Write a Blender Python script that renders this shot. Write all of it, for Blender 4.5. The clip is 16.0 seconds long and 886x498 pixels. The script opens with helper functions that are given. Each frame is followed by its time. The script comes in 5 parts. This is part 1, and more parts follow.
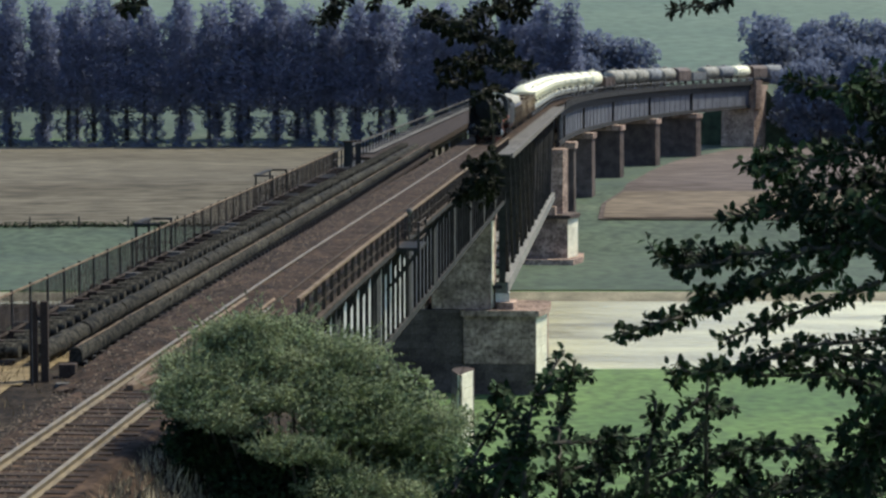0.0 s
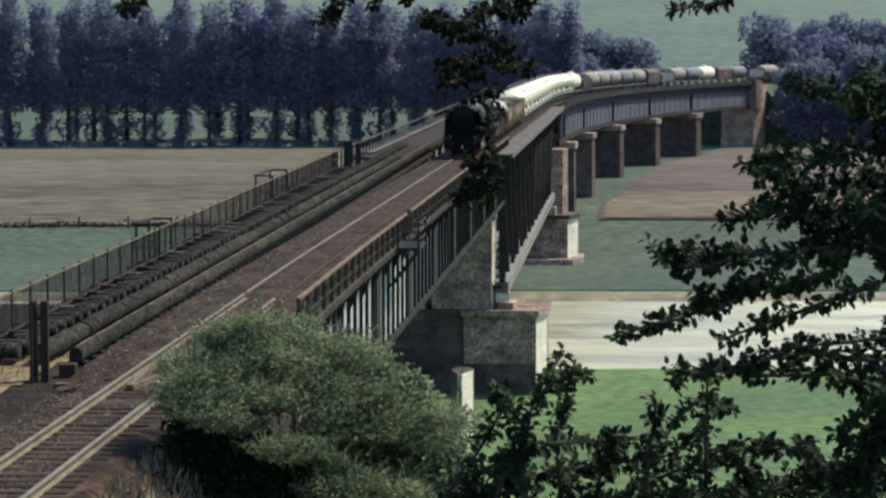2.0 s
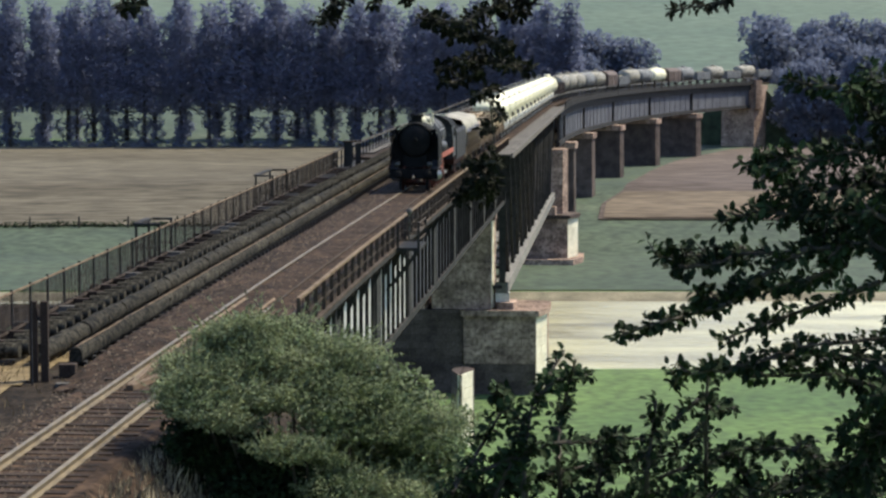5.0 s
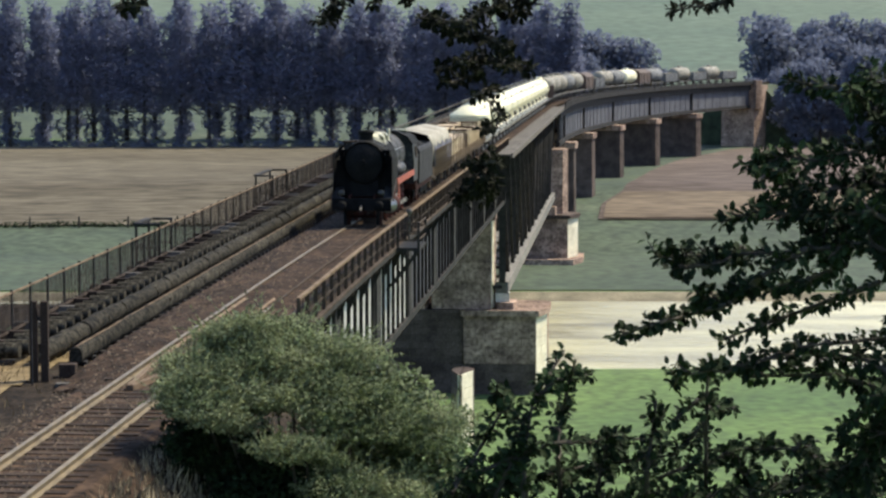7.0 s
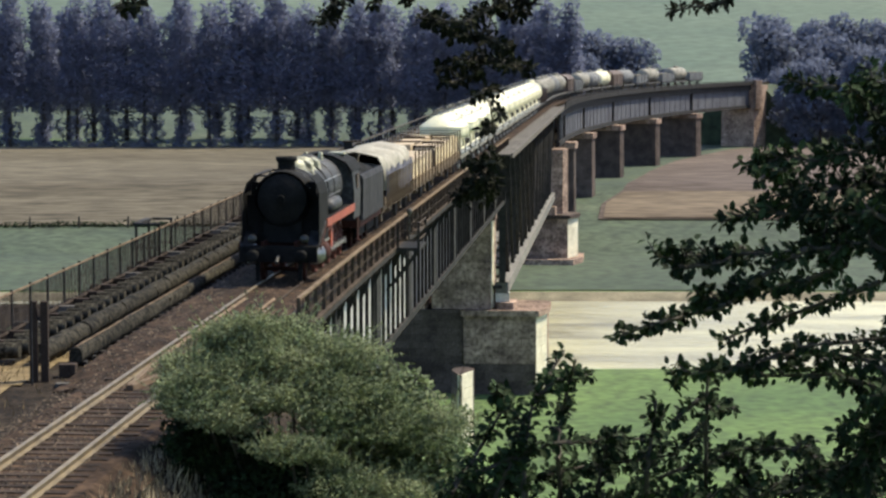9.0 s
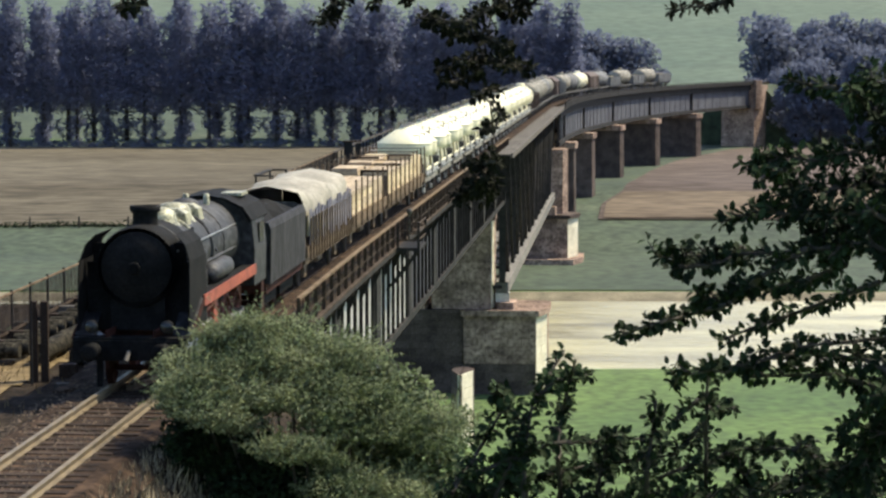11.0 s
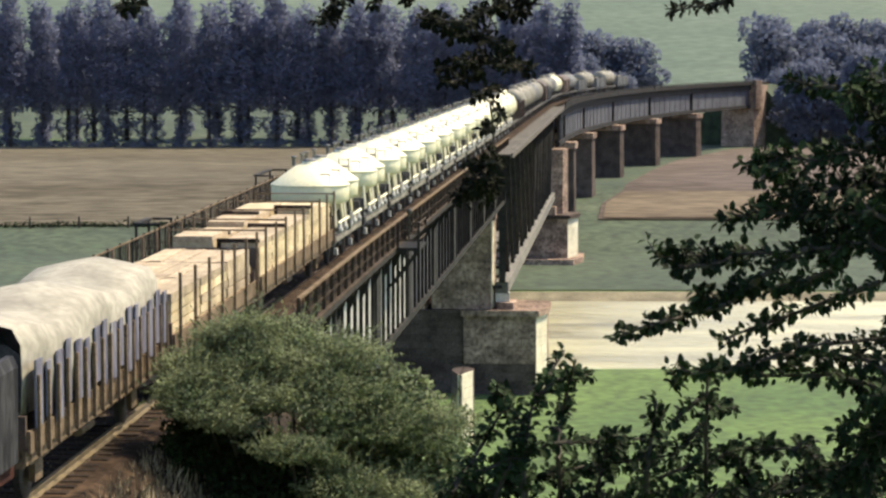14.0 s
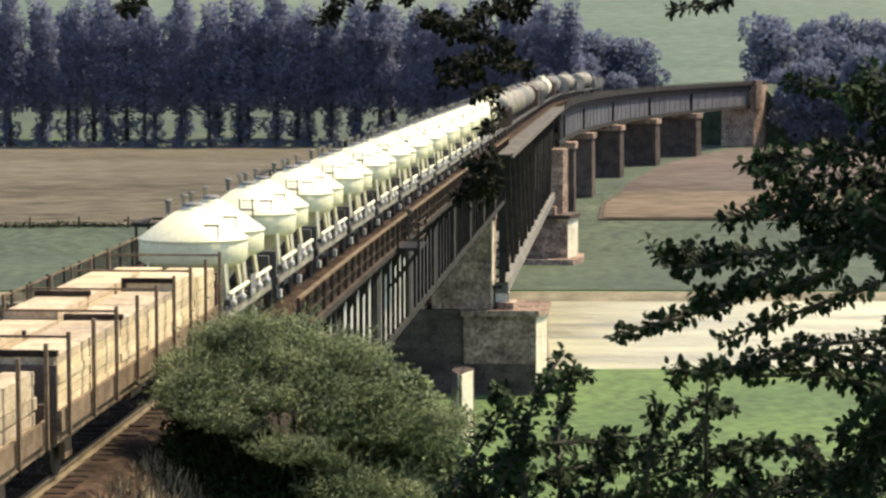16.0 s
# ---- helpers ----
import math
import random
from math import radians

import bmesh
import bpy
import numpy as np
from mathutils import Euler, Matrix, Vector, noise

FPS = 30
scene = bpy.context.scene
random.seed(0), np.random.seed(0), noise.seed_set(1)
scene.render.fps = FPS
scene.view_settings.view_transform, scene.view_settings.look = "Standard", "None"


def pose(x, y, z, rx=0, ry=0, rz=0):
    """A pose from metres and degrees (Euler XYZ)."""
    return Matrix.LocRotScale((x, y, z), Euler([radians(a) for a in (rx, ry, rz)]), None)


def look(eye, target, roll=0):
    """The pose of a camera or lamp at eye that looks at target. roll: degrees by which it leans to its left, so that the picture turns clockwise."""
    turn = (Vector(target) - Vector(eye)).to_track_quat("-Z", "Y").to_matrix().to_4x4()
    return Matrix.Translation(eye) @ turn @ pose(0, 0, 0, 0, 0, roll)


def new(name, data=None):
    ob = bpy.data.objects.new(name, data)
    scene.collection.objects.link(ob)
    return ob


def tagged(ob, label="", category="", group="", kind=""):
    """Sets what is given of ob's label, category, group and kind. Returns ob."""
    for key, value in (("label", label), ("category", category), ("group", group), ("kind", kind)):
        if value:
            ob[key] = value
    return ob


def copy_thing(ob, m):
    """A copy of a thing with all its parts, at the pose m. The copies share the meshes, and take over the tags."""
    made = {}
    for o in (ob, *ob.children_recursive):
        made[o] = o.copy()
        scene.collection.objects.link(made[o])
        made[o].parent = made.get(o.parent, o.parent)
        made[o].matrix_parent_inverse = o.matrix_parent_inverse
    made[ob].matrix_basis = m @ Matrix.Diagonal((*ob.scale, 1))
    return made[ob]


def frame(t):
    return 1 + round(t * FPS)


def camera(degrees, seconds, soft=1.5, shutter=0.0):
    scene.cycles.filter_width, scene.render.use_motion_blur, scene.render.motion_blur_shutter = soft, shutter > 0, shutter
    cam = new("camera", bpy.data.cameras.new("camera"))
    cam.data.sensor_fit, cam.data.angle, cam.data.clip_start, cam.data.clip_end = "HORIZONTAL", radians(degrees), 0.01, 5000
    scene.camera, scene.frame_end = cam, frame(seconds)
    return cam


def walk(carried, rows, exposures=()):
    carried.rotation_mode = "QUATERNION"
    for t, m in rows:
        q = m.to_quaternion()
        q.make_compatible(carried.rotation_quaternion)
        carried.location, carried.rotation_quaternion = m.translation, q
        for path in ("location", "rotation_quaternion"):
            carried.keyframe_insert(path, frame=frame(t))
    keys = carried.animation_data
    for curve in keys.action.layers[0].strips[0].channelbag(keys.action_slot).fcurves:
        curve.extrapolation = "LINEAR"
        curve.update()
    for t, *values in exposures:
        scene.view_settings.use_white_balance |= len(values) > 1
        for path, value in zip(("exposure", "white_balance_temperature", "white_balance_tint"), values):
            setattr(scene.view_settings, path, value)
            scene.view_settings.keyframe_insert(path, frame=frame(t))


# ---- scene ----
EYE = 8.6
cam = camera(21.65, 16.0, soft=2.6)
walk(cam, [(0.0, pose(0, 0, EYE, 90 - 5.03, 0, 0)), (16.0, pose(0, 0, EYE, 90 - 5.03, 0, 0))],
     exposures=[(0.0, 0.21, 5750, 8), (2.0, 0.21, 5750, 8), (4.0, 0.32, 5900, 10), (7.0, 0.43, 6150, 11), (11.5, 0.47, 6380, 11), (14.0, 0.57, 6700, 12), (16.0, 0.63, 6850, 13)])

# sky and sun
SUN_AZ, SUN_EL = radians(60), radians(55)      # clockwise from +Y, above the horizon
world = bpy.data.worlds.new("sky")
scene.world = world
world.use_nodes = True
wn = world.node_tree
sky = wn.nodes.new("ShaderNodeTexSky")
sky.sky_type, sky.sun_disc = "NISHITA", False
sky.sun_elevation, sky.sun_rotation = SUN_EL, SUN_AZ
sky.dust_density, sky.ozone_density = 1.5, 3.0
wn.nodes["Background"].inputs["Strength"].default_value = 0.15
wn.links.new(sky.outputs[0], wn.nodes["Background"].inputs["Color"])
sun_data = bpy.data.lights.new("sun", "SUN")
sun_data.energy, sun_data.angle, sun_data.color = 4.6, radians(0.6), (1.0, 0.91, 0.66)
sun = new("sun", sun_data)
sun_dir = Vector((math.sin(SUN_AZ) * math.cos(SUN_EL), math.cos(SUN_AZ) * math.cos(SUN_EL), math.sin(SUN_EL)))
sun.matrix_basis = look(tuple(sun_dir * 100), (0, 0, 0))


# ---------- materials ----------
def mat(name, c1, c2, scale=3.0, rough=0.8, metal=0.0, bump=0.3, fine=40.0, grain=0.25, c3=None, spread=0.0, stretch=(1, 1, 1), trans=0.0):
    """Two colours mixed by broad noise, grained by a finer one, with relief. spread: brightness change from piece to piece."""
    m = bpy.data.materials.new(name)
    m.use_nodes = True
    nt = m.node_tree
    n, l = nt.nodes, nt.links
    b = n["Principled BSDF"]
    co = n.new("ShaderNodeTexCoord")
    mp = n.new("ShaderNodeMapping")
    mp.inputs["Scale"].default_value = stretch
    l.new(co.outputs["Object"], mp.inputs["Vector"])
    big = n.new("ShaderNodeTexNoise")
    big.inputs["Scale"].default_value, big.inputs["Detail"].default_value = scale, 5
    small = n.new("ShaderNodeTexNoise")
    small.inputs["Scale"].default_value, small.inputs["Detail"].default_value = fine, 4
    l.new(mp.outputs[0], big.inputs["Vector"])
    l.new(mp.outputs[0], small.inputs["Vector"])
    ramp = n.new("ShaderNodeValToRGB")
    ramp.color_ramp.elements[0].position, ramp.color_ramp.elements[1].position = 0.36, 0.64
    ramp.color_ramp.elements[0].color, ramp.color_ramp.elements[1].color = (*c1, 1), (*c2, 1)
    if c3:
        e = ramp.color_ramp.elements.new(0.74)
        e.color = (*c3, 1)
    l.new(big.outputs["Fac"], ramp.inputs["Fac"])
    ma = n.new("ShaderNodeMapRange")
    ma.inputs["From Min"].default_value, ma.inputs["From Max"].default_value = 0.3, 0.7
    ma.inputs["To Min"].default_value, ma.inputs["To Max"].default_value = 1 - grain, 1 + grain
    l.new(small.outputs["Fac"], ma.inputs["Value"])
    mul = n.new("ShaderNodeVectorMath")
    mul.operation = "SCALE"
    l.new(ramp.outputs["Color"], mul.inputs[0])
    if spread:
        oi = n.new("ShaderNodeObjectInfo")
        ge = n.new("ShaderNodeNewGeometry")
        add = n.new("ShaderNodeMath")
        add.operation = "ADD"
        fr = n.new("ShaderNodeMath")
        fr.operation = "FRACT"
        l.new(oi.outputs["Random"], add.inputs[0])
        l.new(ge.outputs["Random Per Island"], add.inputs[1])
        l.new(add.outputs[0], fr.inputs[0])
        mr = n.new("ShaderNodeMapRange")
        mr.inputs["To Min"].default_value, mr.inputs["To Max"].default_value = 1 - spread, 1 + spread
        l.new(fr.outputs[0], mr.inputs["Value"])
        mm = n.new("ShaderNodeMath")
        mm.operation = "MULTIPLY"
        l.new(ma.outputs[0], mm.inputs[0])
        l.new(mr.outputs[0], mm.inputs[1])
        l.new(mm.outputs[0], mul.inputs["Scale"])
    else:
        l.new(ma.outputs[0], mul.inputs["Scale"])
    l.new(mul.outputs[0], b.inputs["Base Color"])
    b.inputs["Roughness"].default_value, b.inputs["Metallic"].default_value = rough, metal
    if bump:
        bp = n.new("ShaderNodeBump")
        bp.inputs["Strength"].default_value, bp.inputs["Distance"].default_value = bump, 0.02
        l.new(small.outputs["Fac"], bp.inputs["Height"])
        l.new(bp.outputs[0], b.inputs["Normal"])
    if trans:
        tr = n.new("ShaderNodeBsdfTranslucent")
        mx = n.new("ShaderNodeMixShader")
        mx.inputs[0].default_value = trans
        l.new(mul.outputs[0], tr.inputs["Color"])
        l.new(b.outputs[0], mx.inputs[1])
        l.new(tr.outputs[0], mx.inputs[2])
        l.new(mx.outputs[0], n["Material Output"].inputs["Surface"])
    return m


M = {
    "meadow": mat("meadow_grass", (0.054, 0.097, 0.024), (0.088, 0.14, 0.033), 0.05, 0.9, 0, 0.6, 0.9, 0.45, c3=(0.125, 0.175, 0.05)),
    "loam": mat("pinkish_loam", (0.092, 0.071, 0.061), (0.135, 0.105, 0.09), 0.03, 0.95, 0, 0.6, 0.7, 0.5, stretch=(0.25, 1, 1)),
    "field": mat("bare_field", (0.088, 0.074, 0.053), (0.13, 0.111, 0.081), 0.03, 0.95, 0, 0.6, 0.7, 0.5, stretch=(0.25, 1, 1)),
    "hill": mat("hill_grass", (0.066, 0.097, 0.069), (0.097, 0.128, 0.088), 0.012, 0.95, 0, 0.3, 0.2, 0.28),
    "dry": mat("dry_grass", (0.12, 0.086, 0.048), (0.23, 0.17, 0.09), 1.5, 0.95, 0, 0.5, 20, 0.3),
    "ballast": mat("track_ballast", (0.024, 0.0145, 0.009), (0.06, 0.0375, 0.024), 0.5, 0.95, 0, 1.0, 3.5, 0.95, c3=(0.045, 0.03, 0.022)),
    "sand": mat("river_sand", (0.14, 0.12, 0.078), (0.24, 0.205, 0.135), 0.4, 0.95, 0, 0.3, 4, 0.25),
    "rail": mat("worn_rail_steel", (0.145, 0.11, 0.068), (0.24, 0.185, 0.112), 2, 0.5, 0.2, 0.1, 30, 0.2),
    "rust": mat("rusty_steel", (0.045, 0.033, 0.026), (0.09, 0.066, 0.05), 1.6, 0.85, 0.05, 0.3, 22, 0.4),
    "iron": mat("painted_iron", (0.024, 0.022, 0.022), (0.047, 0.043, 0.041), 1.1, 0.75, 0.0, 0.3, 14, 0.4),
    "paleiron": mat("pale_iron_paint", (0.42, 0.41, 0.39), (0.62, 0.6, 0.55), 1.2, 0.6, 0.0, 0.2, 15, 0.25),
    "sleeper": mat("tarred_sleeper", (0.027, 0.019, 0.0155), (0.056, 0.04, 0.031), 2, 0.9, 0, 0.5, 20, 0.4, spread=0.4),
    "plank": mat("weathered_plank", (0.085, 0.075, 0.068), (0.15, 0.135, 0.12), 1.5, 0.9, 0, 0.4, 25, 0.25, spread=0.2),
    "stone": mat("pier_sandstone", (0.205, 0.142, 0.115), (0.4, 0.285, 0.22), 0.45, 0.9, 0, 0.8, 3, 0.55, c3=(0.1, 0.078, 0.064), spread=0.28),
    "brown": mat("dark_brown_masonry", (0.066, 0.05, 0.045), (0.118, 0.09, 0.078), 0.6, 0.9, 0, 0.6, 6, 0.35, spread=0.2),
    # Some blue of the far haze is mixed into this grey.
    "girder": mat("grey_girder_paint", (0.085, 0.085, 0.1), (0.125, 0.125, 0.14), 0.35, 0.8, 0, 0.2, 3, 0.25, c3=(0.09, 0.085, 0.085)),
    "bark": mat("bark", (0.035, 0.029, 0.023), (0.07, 0.058, 0.046), 1.5, 0.95, 0, 0.6, 14, 0.35),
    # Blue of the distant haze is put into both leaf colours.
    "poplar": mat("hazed_poplar_leaves", (0.165, 0.178, 0.262), (0.215, 0.23, 0.32), 0.3, 0.9, 0, 0, 2, 0.15, spread=0.14, trans=0.65),
    "wood": mat("hazed_distant_leaves", (0.14, 0.158, 0.225), (0.195, 0.215, 0.285), 0.2, 0.9, 0, 0, 2, 0.15, spread=0.16, trans=0.5),
    "bush": mat("bush_leaves", (0.115, 0.148, 0.07), (0.25, 0.275, 0.145), 0.7, 0.75, 0, 0, 9, 0.2, spread=0.7, trans=0.4),
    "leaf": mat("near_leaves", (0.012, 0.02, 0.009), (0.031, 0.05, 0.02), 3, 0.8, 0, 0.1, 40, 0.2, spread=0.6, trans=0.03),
    "black": mat("sooty_black_paint", (0.006, 0.006, 0.006), (0.014, 0.013, 0.013), 1.5, 0.8, 0, 0.2, 12, 0.4),
    "boiler": mat("greasy_boiler_black", (0.006, 0.006, 0.0075), (0.045, 0.042, 0.044), 2.6, 0.62, 0.0, 1.0, 6, 0.95, c3=(0.012, 0.011, 0.013)),
    "red": mat("red_frame_paint", (0.2, 0.04, 0.024), (0.4, 0.09, 0.045), 2, 0.6, 0, 0.1, 14, 0.3),
    "steel": mat("bright_rod_steel", (0.3, 0.29, 0.28), (0.5, 0.48, 0.45), 2, 0.35, 0.7, 0.1, 20, 0.2),
    "white": mat("pale_wagon_paint", (0.8, 0.73, 0.49), (0.88, 0.82, 0.58), 0.8, 0.5, 0, 0.1, 7, 0.1, c3=(0.66, 0.58, 0.4)),
    "tarp": mat("grey_tarpaulin", (0.24, 0.218, 0.175), (0.38, 0.345, 0.28), 0.9, 0.8, 0, 0.6, 5, 0.2),
    "tarpblue": mat("blue_grey_tarpaulin", (0.07, 0.066, 0.11), (0.2, 0.19, 0.23), 1.4, 0.8, 0, 0.5, 6, 0.4, stretch=(1, 3, 0.4)),
    "timber": mat("fresh_sawn_timber", (0.5, 0.38, 0.22), (0.66, 0.53, 0.34), 1.2, 0.8, 0, 0.4, 9, 0.18, spread=0.18),
    "wagon": mat("brown_wagon_paint", (0.07, 0.046, 0.038), (0.125, 0.085, 0.068), 1.2, 0.75, 0, 0.2, 12, 0.3),
    "stake": mat("rusty_stake", (0.13, 0.09, 0.06), (0.23, 0.165, 0.11), 1.6, 0.8, 0, 0.2, 16, 0.3),
    "grime": mat("underframe_grime", (0.05, 0.044, 0.04), (0.1, 0.088, 0.078), 2, 0.8, 0, 0.3, 16, 0.35),
    "tan": mat("dusty_tank_paint", (0.17, 0.15, 0.118), (0.31, 0.28, 0.22), 1.0, 0.6, 0, 0.1, 9, 0.2),
    "greywag": mat("grey_wagon_paint", (0.12, 0.12, 0.125), (0.2, 0.195, 0.19), 1.0, 0.7, 0, 0.1, 9, 0.25),
    "dullred": mat("grimy_dark_red", (0.03, 0.012, 0.01), (0.06, 0.022, 0.016), 2, 0.8, 0, 0.1, 14, 0.3),
    "tender": mat("dusty_tender_paint", (0.016, 0.0155, 0.018), (0.062, 0.059, 0.063), 2.2, 0.7, 0.0, 0.3, 8, 0.6, stretch=(1, 2.5, 0.4)),
    "cess": mat("stony_dry_slope", (0.015, 0.0105, 0.007), (0.038, 0.027, 0.018), 1.4, 0.95, 0, 1.0, 6, 1.0, c3=(0.026, 0.026, 0.014)),
    # Sunlight on the pier ends is put into this pale stone colour.
    "sunlit_quoin": mat("sunlit_end_stone", (0.68, 0.6, 0.44), (0.8, 0.73, 0.56), 0.7, 0.85, 0, 0.4, 5, 0.15, spread=0.1),
    "pasture": mat("far_pasture_grass", (0.034, 0.05, 0.027), (0.052, 0.071, 0.037), 0.05, 0.9, 0, 0.6, 0.6, 0.5, c3=(0.068, 0.082, 0.045)),
    "wheelred": mat("grimy_wheel_red", (0.06, 0.016, 0.011), (0.16, 0.04, 0.022), 3, 0.7, 0, 0.1, 14, 0.4),
    # Sun highlights on domes and sandboxes as colour; also the pale roof hatch.
    "dusty": mat("sunlit_cream_paint", (0.2, 0.19, 0.13), (0.46, 0.43, 0.28), 3.0, 0.45, 0.1, 0.25, 12, 0.6),
    "chord": mat("sunlit_chord_paint", (0.13, 0.12, 0.105), (0.22, 0.2, 0.175), 0.6, 0.7, 0, 0.2, 5, 0.35),
    # Stands for a sunlit part of the loam field.
    "stubble": mat("sunlit_field_tan", (0.13, 0.1, 0.072), (0.175, 0.135, 0.097), 0.05, 0.95, 0, 0.6, 0.8, 0.35, stretch=(0.25, 1, 1)),
    "moss": mat("mossy_old_timber", (0.006, 0.0055, 0.005), (0.06, 0.052, 0.038), 3.6, 0.95, 0, 1.0, 9, 0.7, c3=(0.014, 0.012, 0.011), spread=0.35),
    "topboard": mat("brown_boards", (0.35, 0.265, 0.175), (0.5, 0.39, 0.265), 1.4, 0.9, 0, 0.4, 10, 0.3, spread=0.15),
    "weed": mat("dead_tan_weeds", (0.17, 0.135, 0.09), (0.32, 0.26, 0.17), 1.2, 0.95, 0, 0.3, 12, 0.3, spread=0.5),
    # Darker copy of the near leaves, with the spray's shade in its colour.
    "shadeleaf": mat("shaded_spray_leaves", (0.006, 0.0065, 0.004), (0.015, 0.016, 0.008), 3, 0.9, 0, 0.1, 40, 0.2, spread=0.5),
    "stones": mat("ballast_stone", (0.035, 0.024, 0.016), (0.15, 0.108, 0.075), 3.0, 0.95, 0, 0.3, 20, 0.3, spread=0.65),
    "lens": mat("lamp_glass", (0.02, 0.02, 0.02), (0.035, 0.035, 0.033), 3, 0.2, 0.0, 0, 20, 0.05),
}
for k in ("black", "dullred", "tender", "iron", "rust", "sleeper", "ballast", "cess", "moss", "stone", "brown", "plank", "field", "loam", "stubble", "stake", "girder", "weed", "leaf", "shadeleaf", "dry"):
    M[k].node_tree.nodes["Principled BSDF"].inputs["Specular IOR Level"].default_value = 0.12
wat = bpy.data.materials.new("river_water")
wat.use_nodes = True
wb = wat.node_tree.nodes["Principled BSDF"]
wb.inputs["Base Color"].default_value = (0.45, 0.415, 0.265, 1)
wb.inputs["Roughness"].default_value = 0.32
wb.inputs["Specular IOR Level"].default_value = 0.9
wt = wat.node_tree.nodes.new("ShaderNodeTexNoise")
wt.inputs["Scale"].default_value, wt.inputs["Detail"].default_value = 0.8, 5
wc = wat.node_tree.nodes.new("ShaderNodeTexCoord")
wp = wat.node_tree.nodes.new("ShaderNodeBump")
wp.inputs["Strength"].default_value, wp.inputs["Distance"].default_value = 1.0, 1.2
wm = wat.node_tree.nodes.new("ShaderNodeMapping")
wm.inputs["Scale"].default_value = (0.3, 1.1, 1.0)
wat.node_tree.links.new(wc.outputs["Object"], wm.inputs["Vector"])
wat.node_tree.links.new(wm.outputs[0], wt.inputs["Vector"])
wat.node_tree.links.new(wt.outputs["Fac"], wp.inputs["Height"])
wat.node_tree.links.new(wp.outputs[0], wb.inputs["Normal"])
# Cream streaks put the sun glitter into the base colour.
ws = wat.node_tree.nodes.new("ShaderNodeTexNoise")
ws.inputs["Scale"].default_value, ws.inputs["Detail"].default_value = 0.12, 6
wr = wat.node_tree.nodes.new("ShaderNodeValToRGB")
wr.color_ramp.elements[0].position, wr.color_ramp.elements[1].position = 0.35, 0.65
wr.color_ramp.elements[0].color, wr.color_ramp.elements[1].color = (0.24, 0.21, 0.125, 1), (0.56, 0.51, 0.3, 1)
wat.node_tree.links.new(wm.outputs[0], ws.inputs["Vector"])
wat.node_tree.links.new(ws.outputs["Fac"], wr.inputs["Fac"])
wat.node_tree.links.new(wr.outputs["Color"], wb.inputs["Base Color"])
M["water"] = wat


# ---------- mesh helpers ----------
class Mesh:
    """Collects simple solids into one mesh."""

    def __init__(self):
        self.v, self.f, self.smooth = [], [], []

    def add(self, verts, faces, smooth=False):
        k = len(self.v)
        self.v += [tuple(p) for p in verts]
        self.f += [tuple(i + k for i in f) for f in faces]
        self.smooth += [smooth] * len(faces)

    def box(self, x0, x1, y0, y1, z0, z1):
        self.add([(x0, y0, z0), (x1, y0, z0), (x1, y1, z0), (x0, y1, z0), (x0, y0, z1), (x1, y0, z1), (x1, y1, z1), (x0, y1, z1)],
                 [(3, 2, 1, 0), (4, 5, 6, 7), (0, 1, 5, 4), (1, 2, 6, 5), (2, 3, 7, 6), (3, 0, 4, 7)])
        return self

    def beam(self, a, b, w, h, up=(0, 0, 1)):
        """A bar of width w and height h from a to b."""
        a, b, up = Vector(a), Vector(b), Vector(up)
        d = (b - a).normalized()
        s = d.cross(up)
        if s.length < 1e-4:
            s = d.cross(Vector((1, 0, 0)))
        s.normalize()
        u = s.cross(d)
        s, u = s * w / 2, u * h / 2
        self.add([a - s - u, a + s - u, a + s + u, a - s + u, b - s - u, b + s - u, b + s + u, b - s + u],
                 [(0, 1, 2, 3), (7, 6, 5, 4), (1, 0, 4, 5), (2, 1, 5, 6), (3, 2, 6, 7), (0, 3, 7, 4)])
        return self

    def tube(self, a, b, r, r2=None, seg=12, caps=True):
        a, b = Vector(a), Vector(b)
        r2 = r if r2 is None else r2
        d = (b - a).normalized()
        s = d.cross(Vector((0, 0, 1)) if abs(d.z) < 0.95 else Vector((1, 0, 0))).normalized()
        u = s.cross(d)
        ring = [s * math.cos(6.28319 * i / seg) + u * math.sin(6.28319 * i / seg) for i in range(seg)]
        self.add([a + p * r for p in ring] + [b + p * r2 for p in ring],
                 [((i + 1) % seg, i, i + seg, (i + 1) % seg + seg) for i in range(seg)], seg > 5)
        if caps:
            self.add([a + p * r for p in ring], [tuple(range(seg))])
            self.add([b + p * r2 for p in ring], [tuple(reversed(range(seg)))])
        return self

    def lathe(self, prof, o=(0, 0, 0), axis="z", seg=20):
        """A turned shape from (radius, height) rows about an axis through o."""
        vs = []
        for r, h in prof:
            for i in range(seg):
                c, s = r * math.cos(6.28319 * i / seg), r * math.sin(6.28319 * i / seg)
                p = {"z": (c, s, h), "y": (s, h, c), "x": (h, c, s)}[axis]
                vs.append((p[0] + o[0], p[1] + o[1], p[2] + o[2]))
        fs = [(j * seg + i, j * seg + (i + 1) % seg, (j + 1) * seg + (i + 1) % seg, (j + 1) * seg + i) for j in range(len(prof) - 1) for i in range(seg)]
        self.add(vs, fs, True)
        return self

    def loft(self, sections, closed=True, caps=True, smooth=False):
        """Skins equal rings of points."""
        n = len(sections[0])
        vs = [p for s in sections for p in s]
        fs = [(j * n + i, j * n + (i + 1) % n, (j + 1) * n + (i + 1) % n, (j + 1) * n + i)
              for j in range(len(sections) - 1) for i in range(n if closed else n - 1)]
        self.add(vs, fs, smooth)
        if caps:
            self.add(sections[0], [tuple(reversed(range(n)))])
            self.add(sections[-1], [tuple(range(n))])
        return self

    def data(self, name, material):
        me = bpy.data.meshes.new(name)
        me.from_pydata(self.v, [], self.f)
